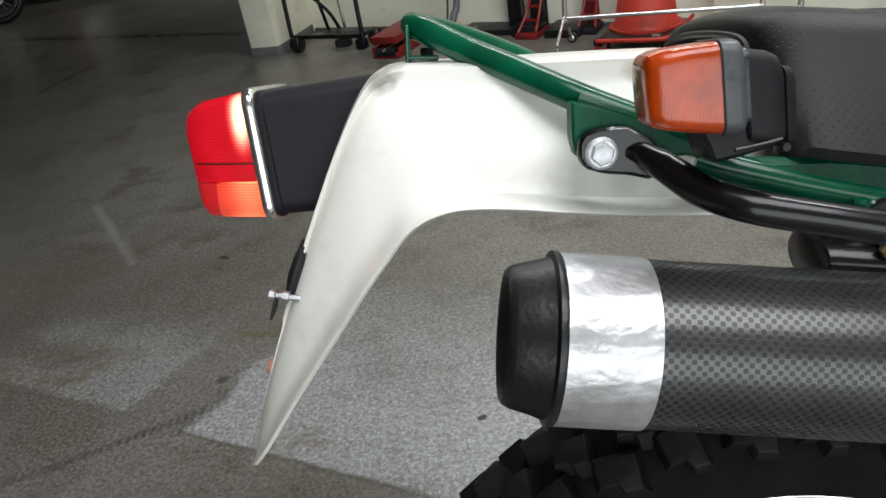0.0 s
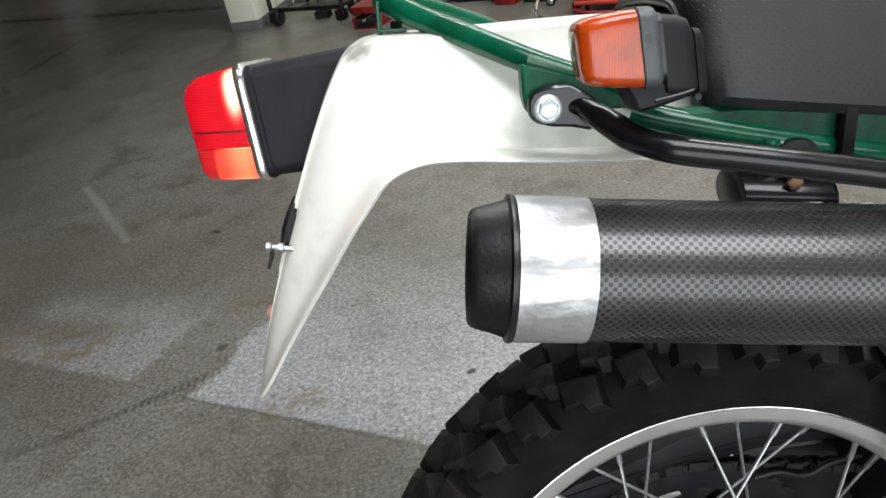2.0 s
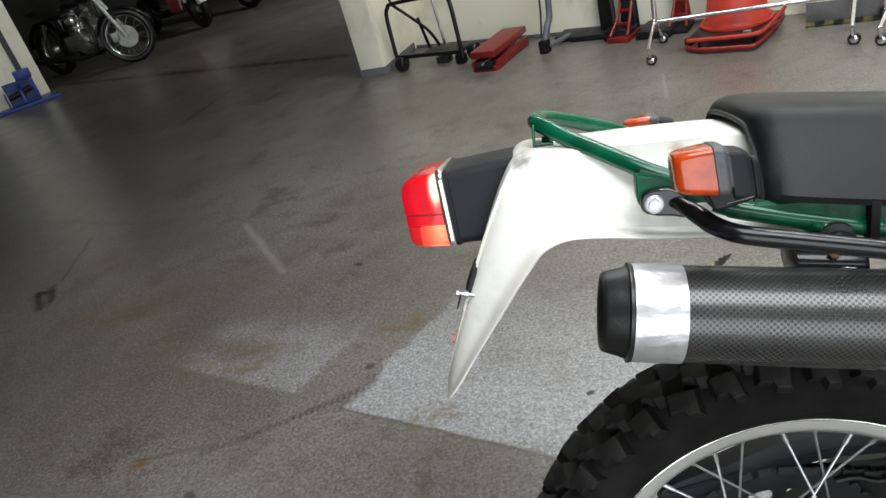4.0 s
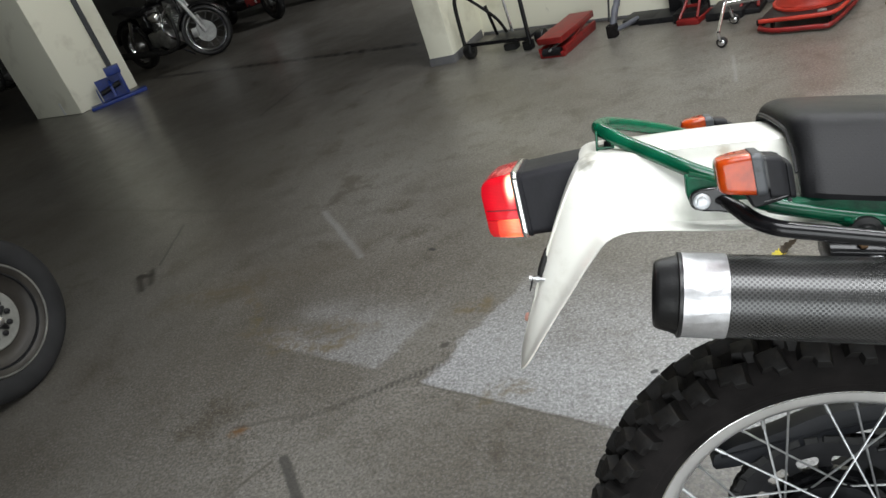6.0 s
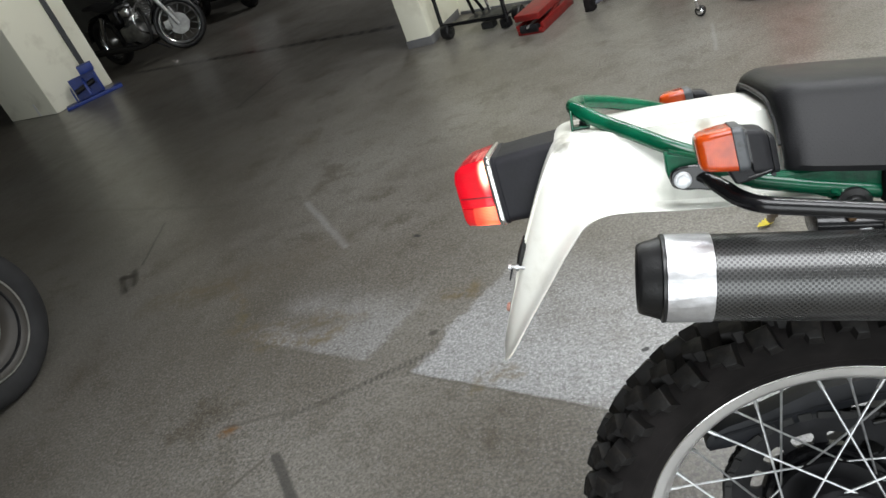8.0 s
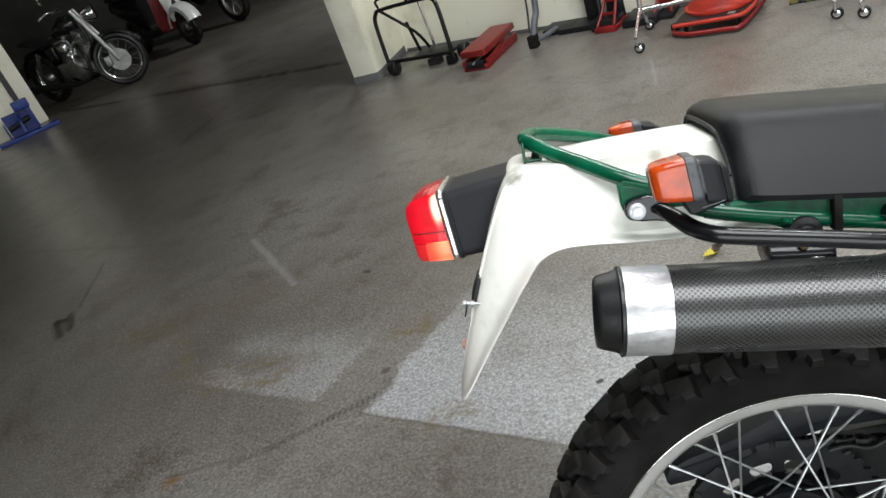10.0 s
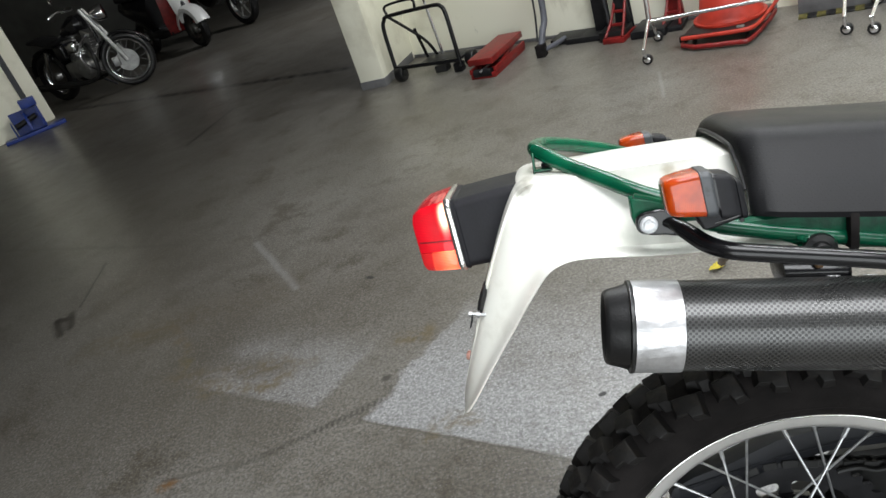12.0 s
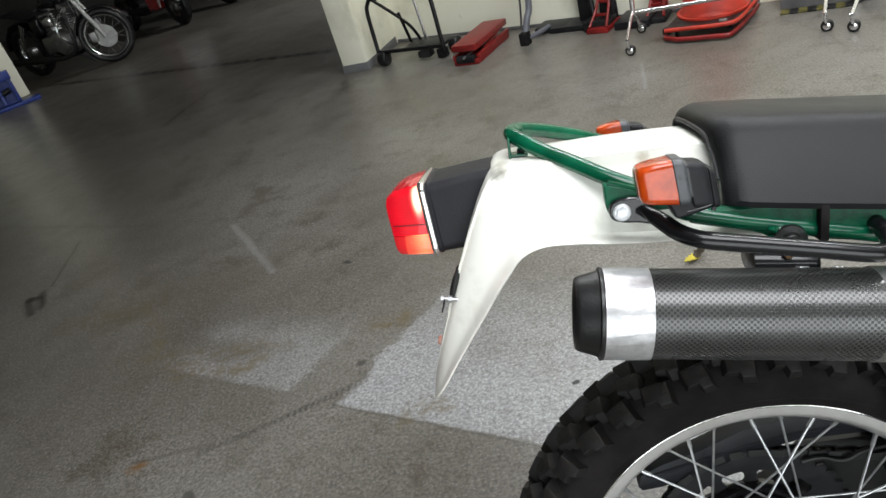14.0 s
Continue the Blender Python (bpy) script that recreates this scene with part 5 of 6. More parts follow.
# red low scissor lift
jack = thing("scissor_lift", "low red steel scissor lift folded on the floor", "lift", placed(-0.255, 4.25, -25, 0.62, 0.56, 0.62))
part("base", bm_box(-0.14, 0.14, -0.42, 0.46, 0.0, 0.05, 0.008), M_RED, jack)
part("top_plate", bm_box(-0.15, 0.13, -0.40, 0.48, 0.135, 0.20, 0.010), M_RED, jack)
part("side_rail", bm_box(0.125, 0.155, -0.40, 0.44, 0.045, 0.10, 0.006), M_RED, jack)
part("side_rail", bm_box(-0.155, -0.125, -0.40, 0.44, 0.045, 0.10, 0.006), M_RED, jack)
for x in (-0.1, 0.1):
    part("scissor_arm", bm_tube([(x, -0.36, 0.04), (x, 0.36, 0.15)], 0.018, 8, 2), M_RED, jack)
    part("scissor_arm", bm_tube([(x * 0.8, -0.36, 0.15), (x * 0.8, 0.36, 0.04)], 0.018, 8, 2), M_DARKMETAL, jack)
part("roller", bm_lathe([(-0.10, 0.01), (-0.10, 0.042), (0.10, 0.042), (0.10, 0.01)], Matrix.Translation((0, -0.40, 0.055)), 20), M_DARKMETAL, jack)
part("screw", bm_tube([(0.0, -0.46, 0.085), (0.0, 0.3, 0.085)], 0.012, 10, 2), M_STEEL, jack)

# grey press post
gpost = thing("press_post", "grey steel press post with black rubber foot", "press", placed(0.176, 4.32, -27, 0.72))
part("post", bm_tube([(-0.075, -0.27, 0.09), (-0.07, -0.20, 0.20), (-0.06, -0.12, 0.36), (-0.05, -0.10, 1.2)], [0.030, 0.030, 0.028, 0.028], 10, 4), M_BLUEGREY, gpost, "scuffed grey post")
part("foot", bm_box(-0.115, -0.035, -0.34, -0.25, 0.0, 0.11, 0.012), M_TYRE, gpost)
part("foot_arm", bm_tube([(-0.06, -0.28, 0.05), (-0.01, -0.16, 0.05), (0.03, 0.0, 0.05)], 0.022, 10, 4), M_BLUEGREY, gpost)
part("base_plate", bm_box(-0.10, 0.20, -0.04, 0.24, 0.0, 0.05, 0.01), M_DARKMETAL, gpost)
part("hose", bm_tube([(-0.09, -0.12, 0.9), (-0.11, -0.16, 0.6), (-0.105, -0.20, 0.35), (-0.10, -0.28, 0.13)], 0.009, 8, 5), M_RUBBER, gpost)

# black pedestal
ped = thing("pedestal_stand", "black steel pedestal stand near the wall", "stand", placed(0.42, 4.24, -28, 0.70))
part("column", bm_box(-0.05, 0.06, 0.0, 0.12, 0.04, 1.1, 0.01), M_DARKMETAL, ped)
part("brace", bm_tube([(0.02, 0.02, 0.75), (0.10, -0.06, 0.3), (0.13, -0.1, 0.06)], 0.02, 8, 4), M_DARKMETAL, ped)
part("base_plate", bm_box(-0.30, 0.25, -0.14, 0.26, 0.0, 0.05, 0.012), M_DARKMETAL, ped)
part("base_block", bm_box(0.06, 0.30, -0.22, 0.0, 0.0, 0.09, 0.015), M_RUBBER, ped)

# narrow stands: a black upright on a red foot, and a red post on a black foot
def narrow_stand(x, y, turn, foot_mat, post_mat, label, w=0.10, hose=False):
    st = thing("paddock_stand", label, "stand", placed(x, y, turn, 0.68), group="narrow stands by the wall")
    part("foot_plate", bm_box(-w, w, -0.18, 0.14, 0.0, 0.045, 0.008), foot_mat, st)
    part("toe_bar", bm_tube([(-w * 0.8, -0.15, 0.05), (-w * 0.6, -0.02, 0.16), (-w * 0.5, 0.08, 0.30)], 0.013, 8, 4), M_RED, st)
    part("toe_bar", bm_tube([(w * 0.8, -0.15, 0.05), (w * 0.6, -0.02, 0.16), (w * 0.5, 0.08, 0.30)], 0.013, 8, 4), M_RED, st)
    for z in (0.11, 0.21):
        part("rung", bm_box(-w * 0.6, w * 0.6, -0.10 + z * 0.6, -0.075 + z * 0.6, z, z + 0.024, 0.004), M_RED, st)
    part("upright", bm_loft([[(-a, 0.06, z), (a, 0.06, z), (a, 0.14, z), (-a, 0.14, z)] for z, a in ((0.03, 0.072), (0.22, 0.052), (0.5, 0.042), (1.1, 0.040))], True, True), post_mat, st, smooth=20)
    part("brace", bm_tube([(0.075, 0.12, 0.045), (0.07, 0.11, 0.3), (0.045, 0.10, 0.55)], 0.011, 8, 3), M_DARKMETAL, st)
    if hose:
        part("hose", bm_tube([(-0.05, 0.1, 1.0), (-0.13, 0.06, 0.6), (-0.10, 0.05, 0.30), (-0.02, 0.07, 0.22)], 0.012, 8, 5), M_RUBBER, st)
    return st


narrow_stand(0.52, 4.10, -32, M_RED, M_DARKMETAL, "black upright stand on a narrow red foot")
narrow_stand(0.83, 4.02, -24, M_DARKMETAL, M_RED, "narrow red post on a black steel foot", 0.09, True)
drum_base = thing("oil_tray", "dark grey oil tray lying on the floor", "tray", placed(0.70, 4.02, -28, 0.65))
part("tray", bm_box(-0.16, 0.16, -0.18, 0.2, 0.0, 0.07, 0.015), M_DARKMETAL, drum_base)

# cone on a red folding trolley base
cart = thing("folding_dolly", "red steel folding dolly with a black rubber mat", "dolly", placed(1.017, 3.606, -31, 0.46, 0.54, 0.6))
part("lower_frame", bm_tube([(-0.40, -0.36, 0.035), (0.20, -0.42, 0.035), (0.36, -0.36, 0.04), (0.42, 0.30, 0.05), (0.3, 0.36, 0.05), (-0.38, 0.36, 0.035)], 0.024, 10, 3, closed=True, flat=0.9), M_RED, cart)
part("upper_frame", bm_tube([(-0.40, -0.36, 0.10), (0.0, -0.38, 0.112), (0.22, -0.38, 0.118), (0.37, -0.33, 0.122), (0.42, -0.10, 0.126), (0.44, 0.36, 0.14)], 0.021, 10, 4, flat=0.9), M_CONE, cart)
part("mat", bm_box(-0.40, 0.38, -0.33, 0.38, 0.085, 0.118, 0.01), M_RUBBER, cart, "black rubber mat")
part("grip", bm_box(-0.46, -0.36, -0.30, -0.22, 0.04, 0.10, 0.015), M_RUBBER, cart)
part("label_plate", bm_box(0.19, 0.27, -0.30, -0.26, 0.119, 0.135, 0.003), M_DISC, cart)
for x, y in ((-0.3, -0.25), (0.3, -0.25), (-0.3, 0.25), (0.3, 0.25)):
    part("caster", bm_lathe([(-0.015, 0.01), (-0.015, 0.034), (0.015, 0.034), (0.015, 0.01)], Matrix.Translation((x, y, 0.034)), 16), M_RUBBER, cart)
cone = thing("traffic_cone", "orange-red plastic traffic cone on a dolly", "cone", Matrix.Translation((1.045, 3.66, 0.071)) @ Matrix.Scale(0.76, 4))
part("body", bm_lathe([(0.0, 0.222), (0.014, 0.226), (0.028, 0.220), (0.040, 0.207), (0.20, 0.183), (0.205, 0.179), (0.36, 0.156), (0.365, 0.152), (0.85, 0.075), (0.86, 0.001)], pose(0, 0, 0, 0, -90, 0), 40), M_CONE, cone)
part("flange", bm_lathe([(0.0, 0.17), (0.002, 0.245), (0.016, 0.245), (0.022, 0.19)], pose(0, 0, 0, 0, -90, 0), 40, closed=True), M_CONE, cone)


# chrome racks on casters
def caster(x, y, turn, parent):
    yoke = part("caster_yoke", bm_tube([(x, y, 0.085), (x + 0.002, y, 0.060), (x + 0.012, y + 0.007, 0.030)], [0.0105, 0.0095, 0.0070], 10, 4), M_CHROME, parent)
    part("caster_wheel", bm_lathe([(-0.012, 0.008), (-0.012, 0.023), (-0.008, 0.0275), (0.008, 0.0275), (0.012, 0.023), (0.012, 0.008)], Matrix.Translation((x + 0.014, y + 0.008, 0.0275)) @ pose(0, 0, 0, 0, 0, turn), 20), M_RUBBER, yoke)
    part("caster_hub", bm_lathe([(-0.0190, 0.004), (-0.0175, 0.012), (-0.0130, 0.0175), (0.0130, 0.0175), (0.0175, 0.012), (0.0190, 0.004)], Matrix.Translation((x + 0.014, y + 0.008, 0.0275)) @ pose(0, 0, 0, 0, 0, turn), 16), M_CHROME, yoke)


def end_frame(rack, x0, y0, x1, y1, xp, yp, top):
    part("post", bm_tube([(xp, yp, 0.165), (xp, yp, top)], 0.0135, 14, 2), M_CHROME, rack)
    for x, y in ((x0, y0), (x1, y1)):
        part("foot", bm_tube([(xp, yp, 0.19), (xp + (x - xp) * 0.35, yp + (y - yp) * 0.35, 0.155), (x, y, 0.085)], 0.0085, 12, 4), M_CHROME, rack)
        caster(x, y, 60, rack)


rack = thing("roller_rack", "chrome tube rack on four casters", "rack")
end_frame(rack, 0.546, 3.448, 0.672, 3.795, 0.620, 3.61, 1.2)
end_frame(rack, 1.395, 3.103, 1.555, 3.54, 1.485, 3.30, 1.2)
part("rail", bm_tube([(0.620, 3.61, 0.175), (1.485, 3.30, 0.178)], 0.0115, 12, 2), M_CHROME, rack)
rack2 = thing("roller_rack", "chrome tube rack on casters, mostly hidden", "rack")
end_frame(rack2, 1.475, 3.015, 1.66, 3.40, 1.60, 3.17, 1.1)
board = thing("striped_board", "yellow and black striped board lying by the wall", "board", placed(1.50, 3.46, -24, 0.42, 0.5, 0.25))
for k in range(8):
    part("stripe", bm_box(-0.4 + k * 0.1, -0.302 + k * 0.1, -0.06, 0.06, 0.002, 0.045, 0.003), M_OLIVE if k % 2 == 0 else M_RUBBER, board)

# dry leaf behind the motorcycle
M_LEAF = surface("dry_brown_leaf", (0.045, 0.032, 0.018), 0.7, vary=0.4, scale=60, bump=0.4, bump_scale=300)
M_LEAFYELLOW = surface("yellowed_leaf", (0.52, 0.42, 0.03), 0.6, vary=0.25, scale=50, bump=0.3, bump_scale=300)
leaf = thing("dry_leaf", "curled dry brown leaf with a yellow half on the floor", "leaf", pose(0.385, 1.482, 0.0, 0, 0, 18))
for name, mat, pts in (("yellow_half", M_LEAFYELLOW, ((-0.034, 0.000, 0.008), (-0.020, 0.011, 0.010), (0.0, 0.015, 0.007), (0.012, 0.012, 0.004))), ("brown_half", M_LEAF, ((-0.002, 0.013, 0.004), (0.016, 0.016, 0.012), (0.034, 0.011, 0.027), (0.050, 0.002, 0.040)))):
    rows = spline([(x, 0, h) for x, w, h in pts], 5)
    widths = [float(np.interp(k / (len(rows) - 1), np.linspace(0, 1, len(pts)), [p[1] for p in pts])) * (1 + 0.25 * math.sin(k * 1.9)) for k in range(len(rows))]
    part(name, thicken(bm_loft([[(p.x, q * w + 0.004 * math.sin(p.x * 90), p.z + 0.35 * w * abs(q) ** 1.5) for q in (-1, -0.5, 0, 0.5, 1)] for p, w in zip(rows, widths)]), 0.0008), mat, leaf)

# ---------------------------------------------------------------- by the post
bj = thing("wheel_clamp_stand", "blue painted steel wheel stand against the post", "stand", placed(-5.55, 6.77, -54, 1.0, 0.80, 1.17))
part("base", bm_box(-0.09, 0.07, -0.42, 0.40, 0.0, 0.032, 0.006), M_BLUE, bj)
part("cradle", plate([(-0.07, 0.03), (0.06, 0.03), (0.05, 0.09), (0.02, 0.15), (-0.03, 0.13), (-0.07, 0.17)], -0.25, -0.235, 0.003), M_BLUE, bj)
part("side_web", plate([(-0.068, 0.03), (-0.058, 0.03), (-0.058, 0.24), (-0.068, 0.24)], -0.22, 0.16, 0.002), M_BLUE, bj)
part("cradle", plate([(-0.07, 0.05), (0.09, 0.05), (0.07, 0.16), (0.0, 0.22), (-0.06, 0.2)], -0.05, -0.01, 0.004), M_BLUE, bj)
part("upright", bm_box(-0.04, 0.04, 0.13, 0.17, 0.04, 0.27, 0.008), M_BLUE, bj)
part("head_plate", bm_box(-0.05, 0.08, -0.02, 0.19, 0.25, 0.33, 0.01), M_BLUE, bj)
part("spring", bm_tube([(0.02, -0.2, 0.12), (0.02, 0.1, 0.16)], 0.025, 10, 3), M_DARKMETAL, bj)


# ---------------------------------------------------------------- wheels and parked machines
def spun_wheel(parent, cx, cz, R, rim_r, w, tyre_mat, rim_mat, spokes=0, disc=0.0, y=0.0, rim_w=0.03, m_=None):
    """A wheel in a machine's own side view, with its tyre, rim, hub and spokes."""
    m = Matrix.Translation((cx, y, cz)) @ pose(0, 0, 0, 0, 0, 90)
    h = R - rim_r
    tyre_ = part("tyre", bm_lathe([(-w * 0.55, rim_r - 0.004), (-w * 0.95, rim_r + h * 0.3), (-w, rim_r + h * 0.55), (-w * 0.75, R - h * 0.12), (-w * 0.3, R), (w * 0.3, R), (w * 0.75, R - h * 0.12), (w, rim_r + h * 0.55), (w * 0.95, rim_r + h * 0.3), (w * 0.55, rim_r - 0.004)], m, 64, caps=False), tyre_mat, parent, m=m_)
    rim_ = part("rim", bm_lathe([(-rim_w, rim_r + 0.004), (-rim_w - 0.003, rim_r), (-rim_w, rim_r - 0.014), (-rim_w * 0.5, rim_r - 0.026), (rim_w * 0.5, rim_r - 0.026), (rim_w, rim_r - 0.014), (rim_w + 0.003, rim_r), (rim_w, rim_r + 0.004)], m, 64, closed=True), rim_mat, parent, m=m_)
    part("hub", bm_lathe([(-0.05, 0.012), (-0.05, 0.035), (-0.03, 0.055), (0.03, 0.055), (0.05, 0.035), (0.05, 0.012)], m, 32), M_CAST, rim_)
    for k in range(spokes):
        a = 2 * math.pi * k / spokes
        part("spoke", bm_tube([(cx + 0.045 * math.cos(a), y, cz + 0.045 * math.sin(a)), (cx + (rim_r - 0.02) * math.cos(a), y, cz + (rim_r - 0.02) * math.sin(a))], [0.02, 0.013], 8, 2, flat=0.8), rim_mat, rim_)
    if disc:
        part("brake_disc", bm_lathe([(-0.060, disc * 0.55), (-0.060, disc), (-0.055, disc), (-0.055, disc * 0.55)], m, 48, closed=True), M_STEEL, rim_)
    return tyre_


def cruiser(m, scale, label, steer=0.0):
    """A parked black roadster, its front wheel towards +x; seen from its -y side."""
    ob = thing("parked_motorcycle", label, "motorcycle", m @ Matrix.Scale(scale, 4), group="machines in the far bay")
    S = Matrix.Translation((-0.10, 0, 0)) @ pose(0, 0, 0, 0, 0, steer) @ Matrix.Translation((0.10, 0, 0))
    spun_wheel(ob, 0, 0.315, 0.315, 0.245, 0.055, M_RUBBER, M_CHROME, 0, 0.0, m_=S)
    spun_wheel(ob, -1.42, 0.315, 0.315, 0.225, 0.07, M_RUBBER, M_CHROME, 0)
    for k in range(16):
        a, b = 2 * math.pi * k / 16, 2 * math.pi * (k + (2 if k % 2 else -2)) / 16
        part("wire_spoke", bm_tube([(0.05 * math.cos(b), -0.03, 0.315 + 0.05 * math.sin(b)), (0.225 * math.cos(a), 0, 0.315 + 0.225 * math.sin(a))], 0.003, 5, 2), M_STEEL, ob, m=S)
    bm = bm_lathe([(-0.066, 0.03), (-0.066, 0.128), (-0.060, 0.128), (-0.060, 0.03)], Matrix.Translation((0, 0, 0.315)) @ pose(0, 0, 0, 0, 0, 90), 40, closed=True)
    part("brake_disc", bm, M_CAST, ob, "drilled brake disc", m=S)
    part("brake_caliper", bm_box(-0.17, -0.09, -0.10, -0.045, 0.28, 0.40, 0.02), M_CAST, ob, m=S)
    for s in (-1, 1):
        part("fork_leg", bm_tube([(0.0, s * 0.095, 0.315), (-0.09, s * 0.095, 0.58), (-0.24, s * 0.095, 1.00)], [0.027, 0.027, 0.02], 12, 3), M_CAST, ob, "grey fork leg", m=S)
    rings = [[(r * math.cos(a), y, 0.315 + r * math.sin(a)) for y, r in ((-0.065, 0.325), (-0.055, 0.345), (0, 0.352), (0.055, 0.345), (0.065, 0.325))] for a in np.linspace(radians(20), radians(165), 14)]
    part("front_fender", thicken(bm_loft(rings), 0.004), M_BLACK, ob, m=S)
    part("headlamp", bm_lathe([(-0.10, 0.02), (-0.09, 0.06), (-0.02, 0.088), (0.05, 0.094), (0.06, 0.088), (0.066, 0.001)], Matrix.Translation((-0.06, 0, 0.90)), 32), M_CHROME, ob, "chrome headlamp", m=S)
    part("handlebar", bm_tube([(-0.52, -0.38, 1.02), (-0.42, -0.3, 1.06), (-0.33, -0.1, 1.03), (-0.33, 0.1, 1.03), (-0.42, 0.3, 1.06), (-0.52, 0.38, 1.02)], 0.013, 10, 5), M_CHROME, ob, m=S)
    part("mirror", bm_lathe([(0, 0.05), (0.012, 0.055), (0.02, 0.04), (0.024, 0.001)], Matrix.Translation((-0.42, -0.36, 1.2)), 20), M_CHROME, ob, m=S)
    rings = [[(x, w * math.cos(a), z + h * math.sin(a)) for a in np.linspace(0, 2 * math.pi, 17)[:-1]] for x, z, w, h in ((-0.36, 0.84, 0.05, 0.06), (-0.42, 0.86, 0.12, 0.10), (-0.55, 0.85, 0.14, 0.12), (-0.70, 0.82, 0.12, 0.09), (-0.82, 0.79, 0.07, 0.05))]
    part("fuel_tank", bm_loft(rings, True, True), M_BLACK, ob)
    rings = [[(x, w * math.cos(a), z + h * math.sin(a)) for a in np.linspace(0, 2 * math.pi, 15)[:-1]] for x, z, w, h in ((-0.80, 0.76, 0.10, 0.04), (-0.95, 0.72, 0.14, 0.05), (-1.15, 0.73, 0.14, 0.06), (-1.35, 0.79, 0.11, 0.05), (-1.55, 0.80, 0.09, 0.03))]
    part("saddle", bm_loft(rings, True, True), M_VINYL, ob)
    part("crankcase", bm_lathe([(-0.17, 0.05), (-0.16, 0.12), (-0.12, 0.15), (0.12, 0.15), (0.16, 0.12), (0.17, 0.05)], Matrix.Translation((-0.62, 0, 0.36)) @ pose(0, 0, 0, 0, 0, 90), 32), M_CAST, ob, "grey alloy engine case")
    part("gearbox", bm_box(-0.98, -0.66, -0.13, 0.13, 0.26, 0.46, 0.04), M_CAST, ob)
    for lean_, x0 in ((24, -0.52), (-24, -0.74)):
        P = pose(x0, 0, 0.38, 0, lean_, 0)
        cyl = part("cylinder", bm_box(-0.055, 0.055, -0.065, 0.065, 0.0, 0.36, 0.01), M_CAST, ob, "finned cylinder", m=P)
        part("cylinder_head", bm_box(-0.08, 0.08, -0.09, 0.09, 0.35, 0.42, 0.02), M_CAST, cyl)
        fin = part("fin", bm_box(-0.075, 0.075, -0.085, 0.085, 0.10, 0.118, 0.006, 1), M_CAST, cyl)
        for k in range(1, 8):
            twin(fin, Matrix.Translation((0, 0, 0.032 * k)), "fin", cyl)
    part("air_box", bm_box(-0.72, -0.54, -0.19, -0.10, 0.56, 0.70, 0.05, 3), M_CHROME, ob)
    part("exhaust_pipe", bm_tube([(-0.42, -0.1, 0.62), (-0.30, -0.16, 0.50), (-0.34, -0.18, 0.28), (-0.55, -0.19, 0.20), (-1.0, -0.2, 0.22), (-1.75, -0.2, 0.26)], [0.024, 0.024, 0.024, 0.026, 0.045, 0.045], 14, 5), M_GREYMETAL, ob)
    part("frame_tube", bm_tube([(-0.32, 0, 0.95), (-0.30, 0, 0.6), (-0.38, 0, 0.24), (-0.9, 0, 0.2), (-1.1, 0, 0.5), (-0.8, 0, 0.76)], 0.022, 10, 4), M_BLACK, ob)
    part("rear_fender", thicken(bm_loft([[(-1.42 + r * math.cos(a), y, 0.315 + r * math.sin(a)) for y, r in ((-0.09, 0.34), (-0.07, 0.37), (0, 0.38), (0.07, 0.37), (0.09, 0.34))] for a in np.linspace(radians(20), radians(170), 12)]), 0.004), M_BLACK, ob)
    part("side_cover", bm_box(-1.02, -0.84, -0.15, 0.15, 0.50, 0.70, 0.04, 3), M_BLACK, ob)
    part("shock", bm_tube([(-1.36, -0.13, 0.36), (-1.18, -0.13, 0.66)], 0.028, 10, 3), M_CHROME, ob)
    part("crash_bar", bm_tube([(-0.36, -0.02, 0.75), (-0.30, -0.28, 0.62), (-0.32, -0.30, 0.42), (-0.40, -0.04, 0.26)], 0.014, 10, 4), M_CHROME, ob)
    part("side_stand", bm_tube([(-0.8, 0.10, 0.2), (-0.72, 0.26, 0.012)], 0.012, 8, 2), M_DARKMETAL, ob)
    return ob


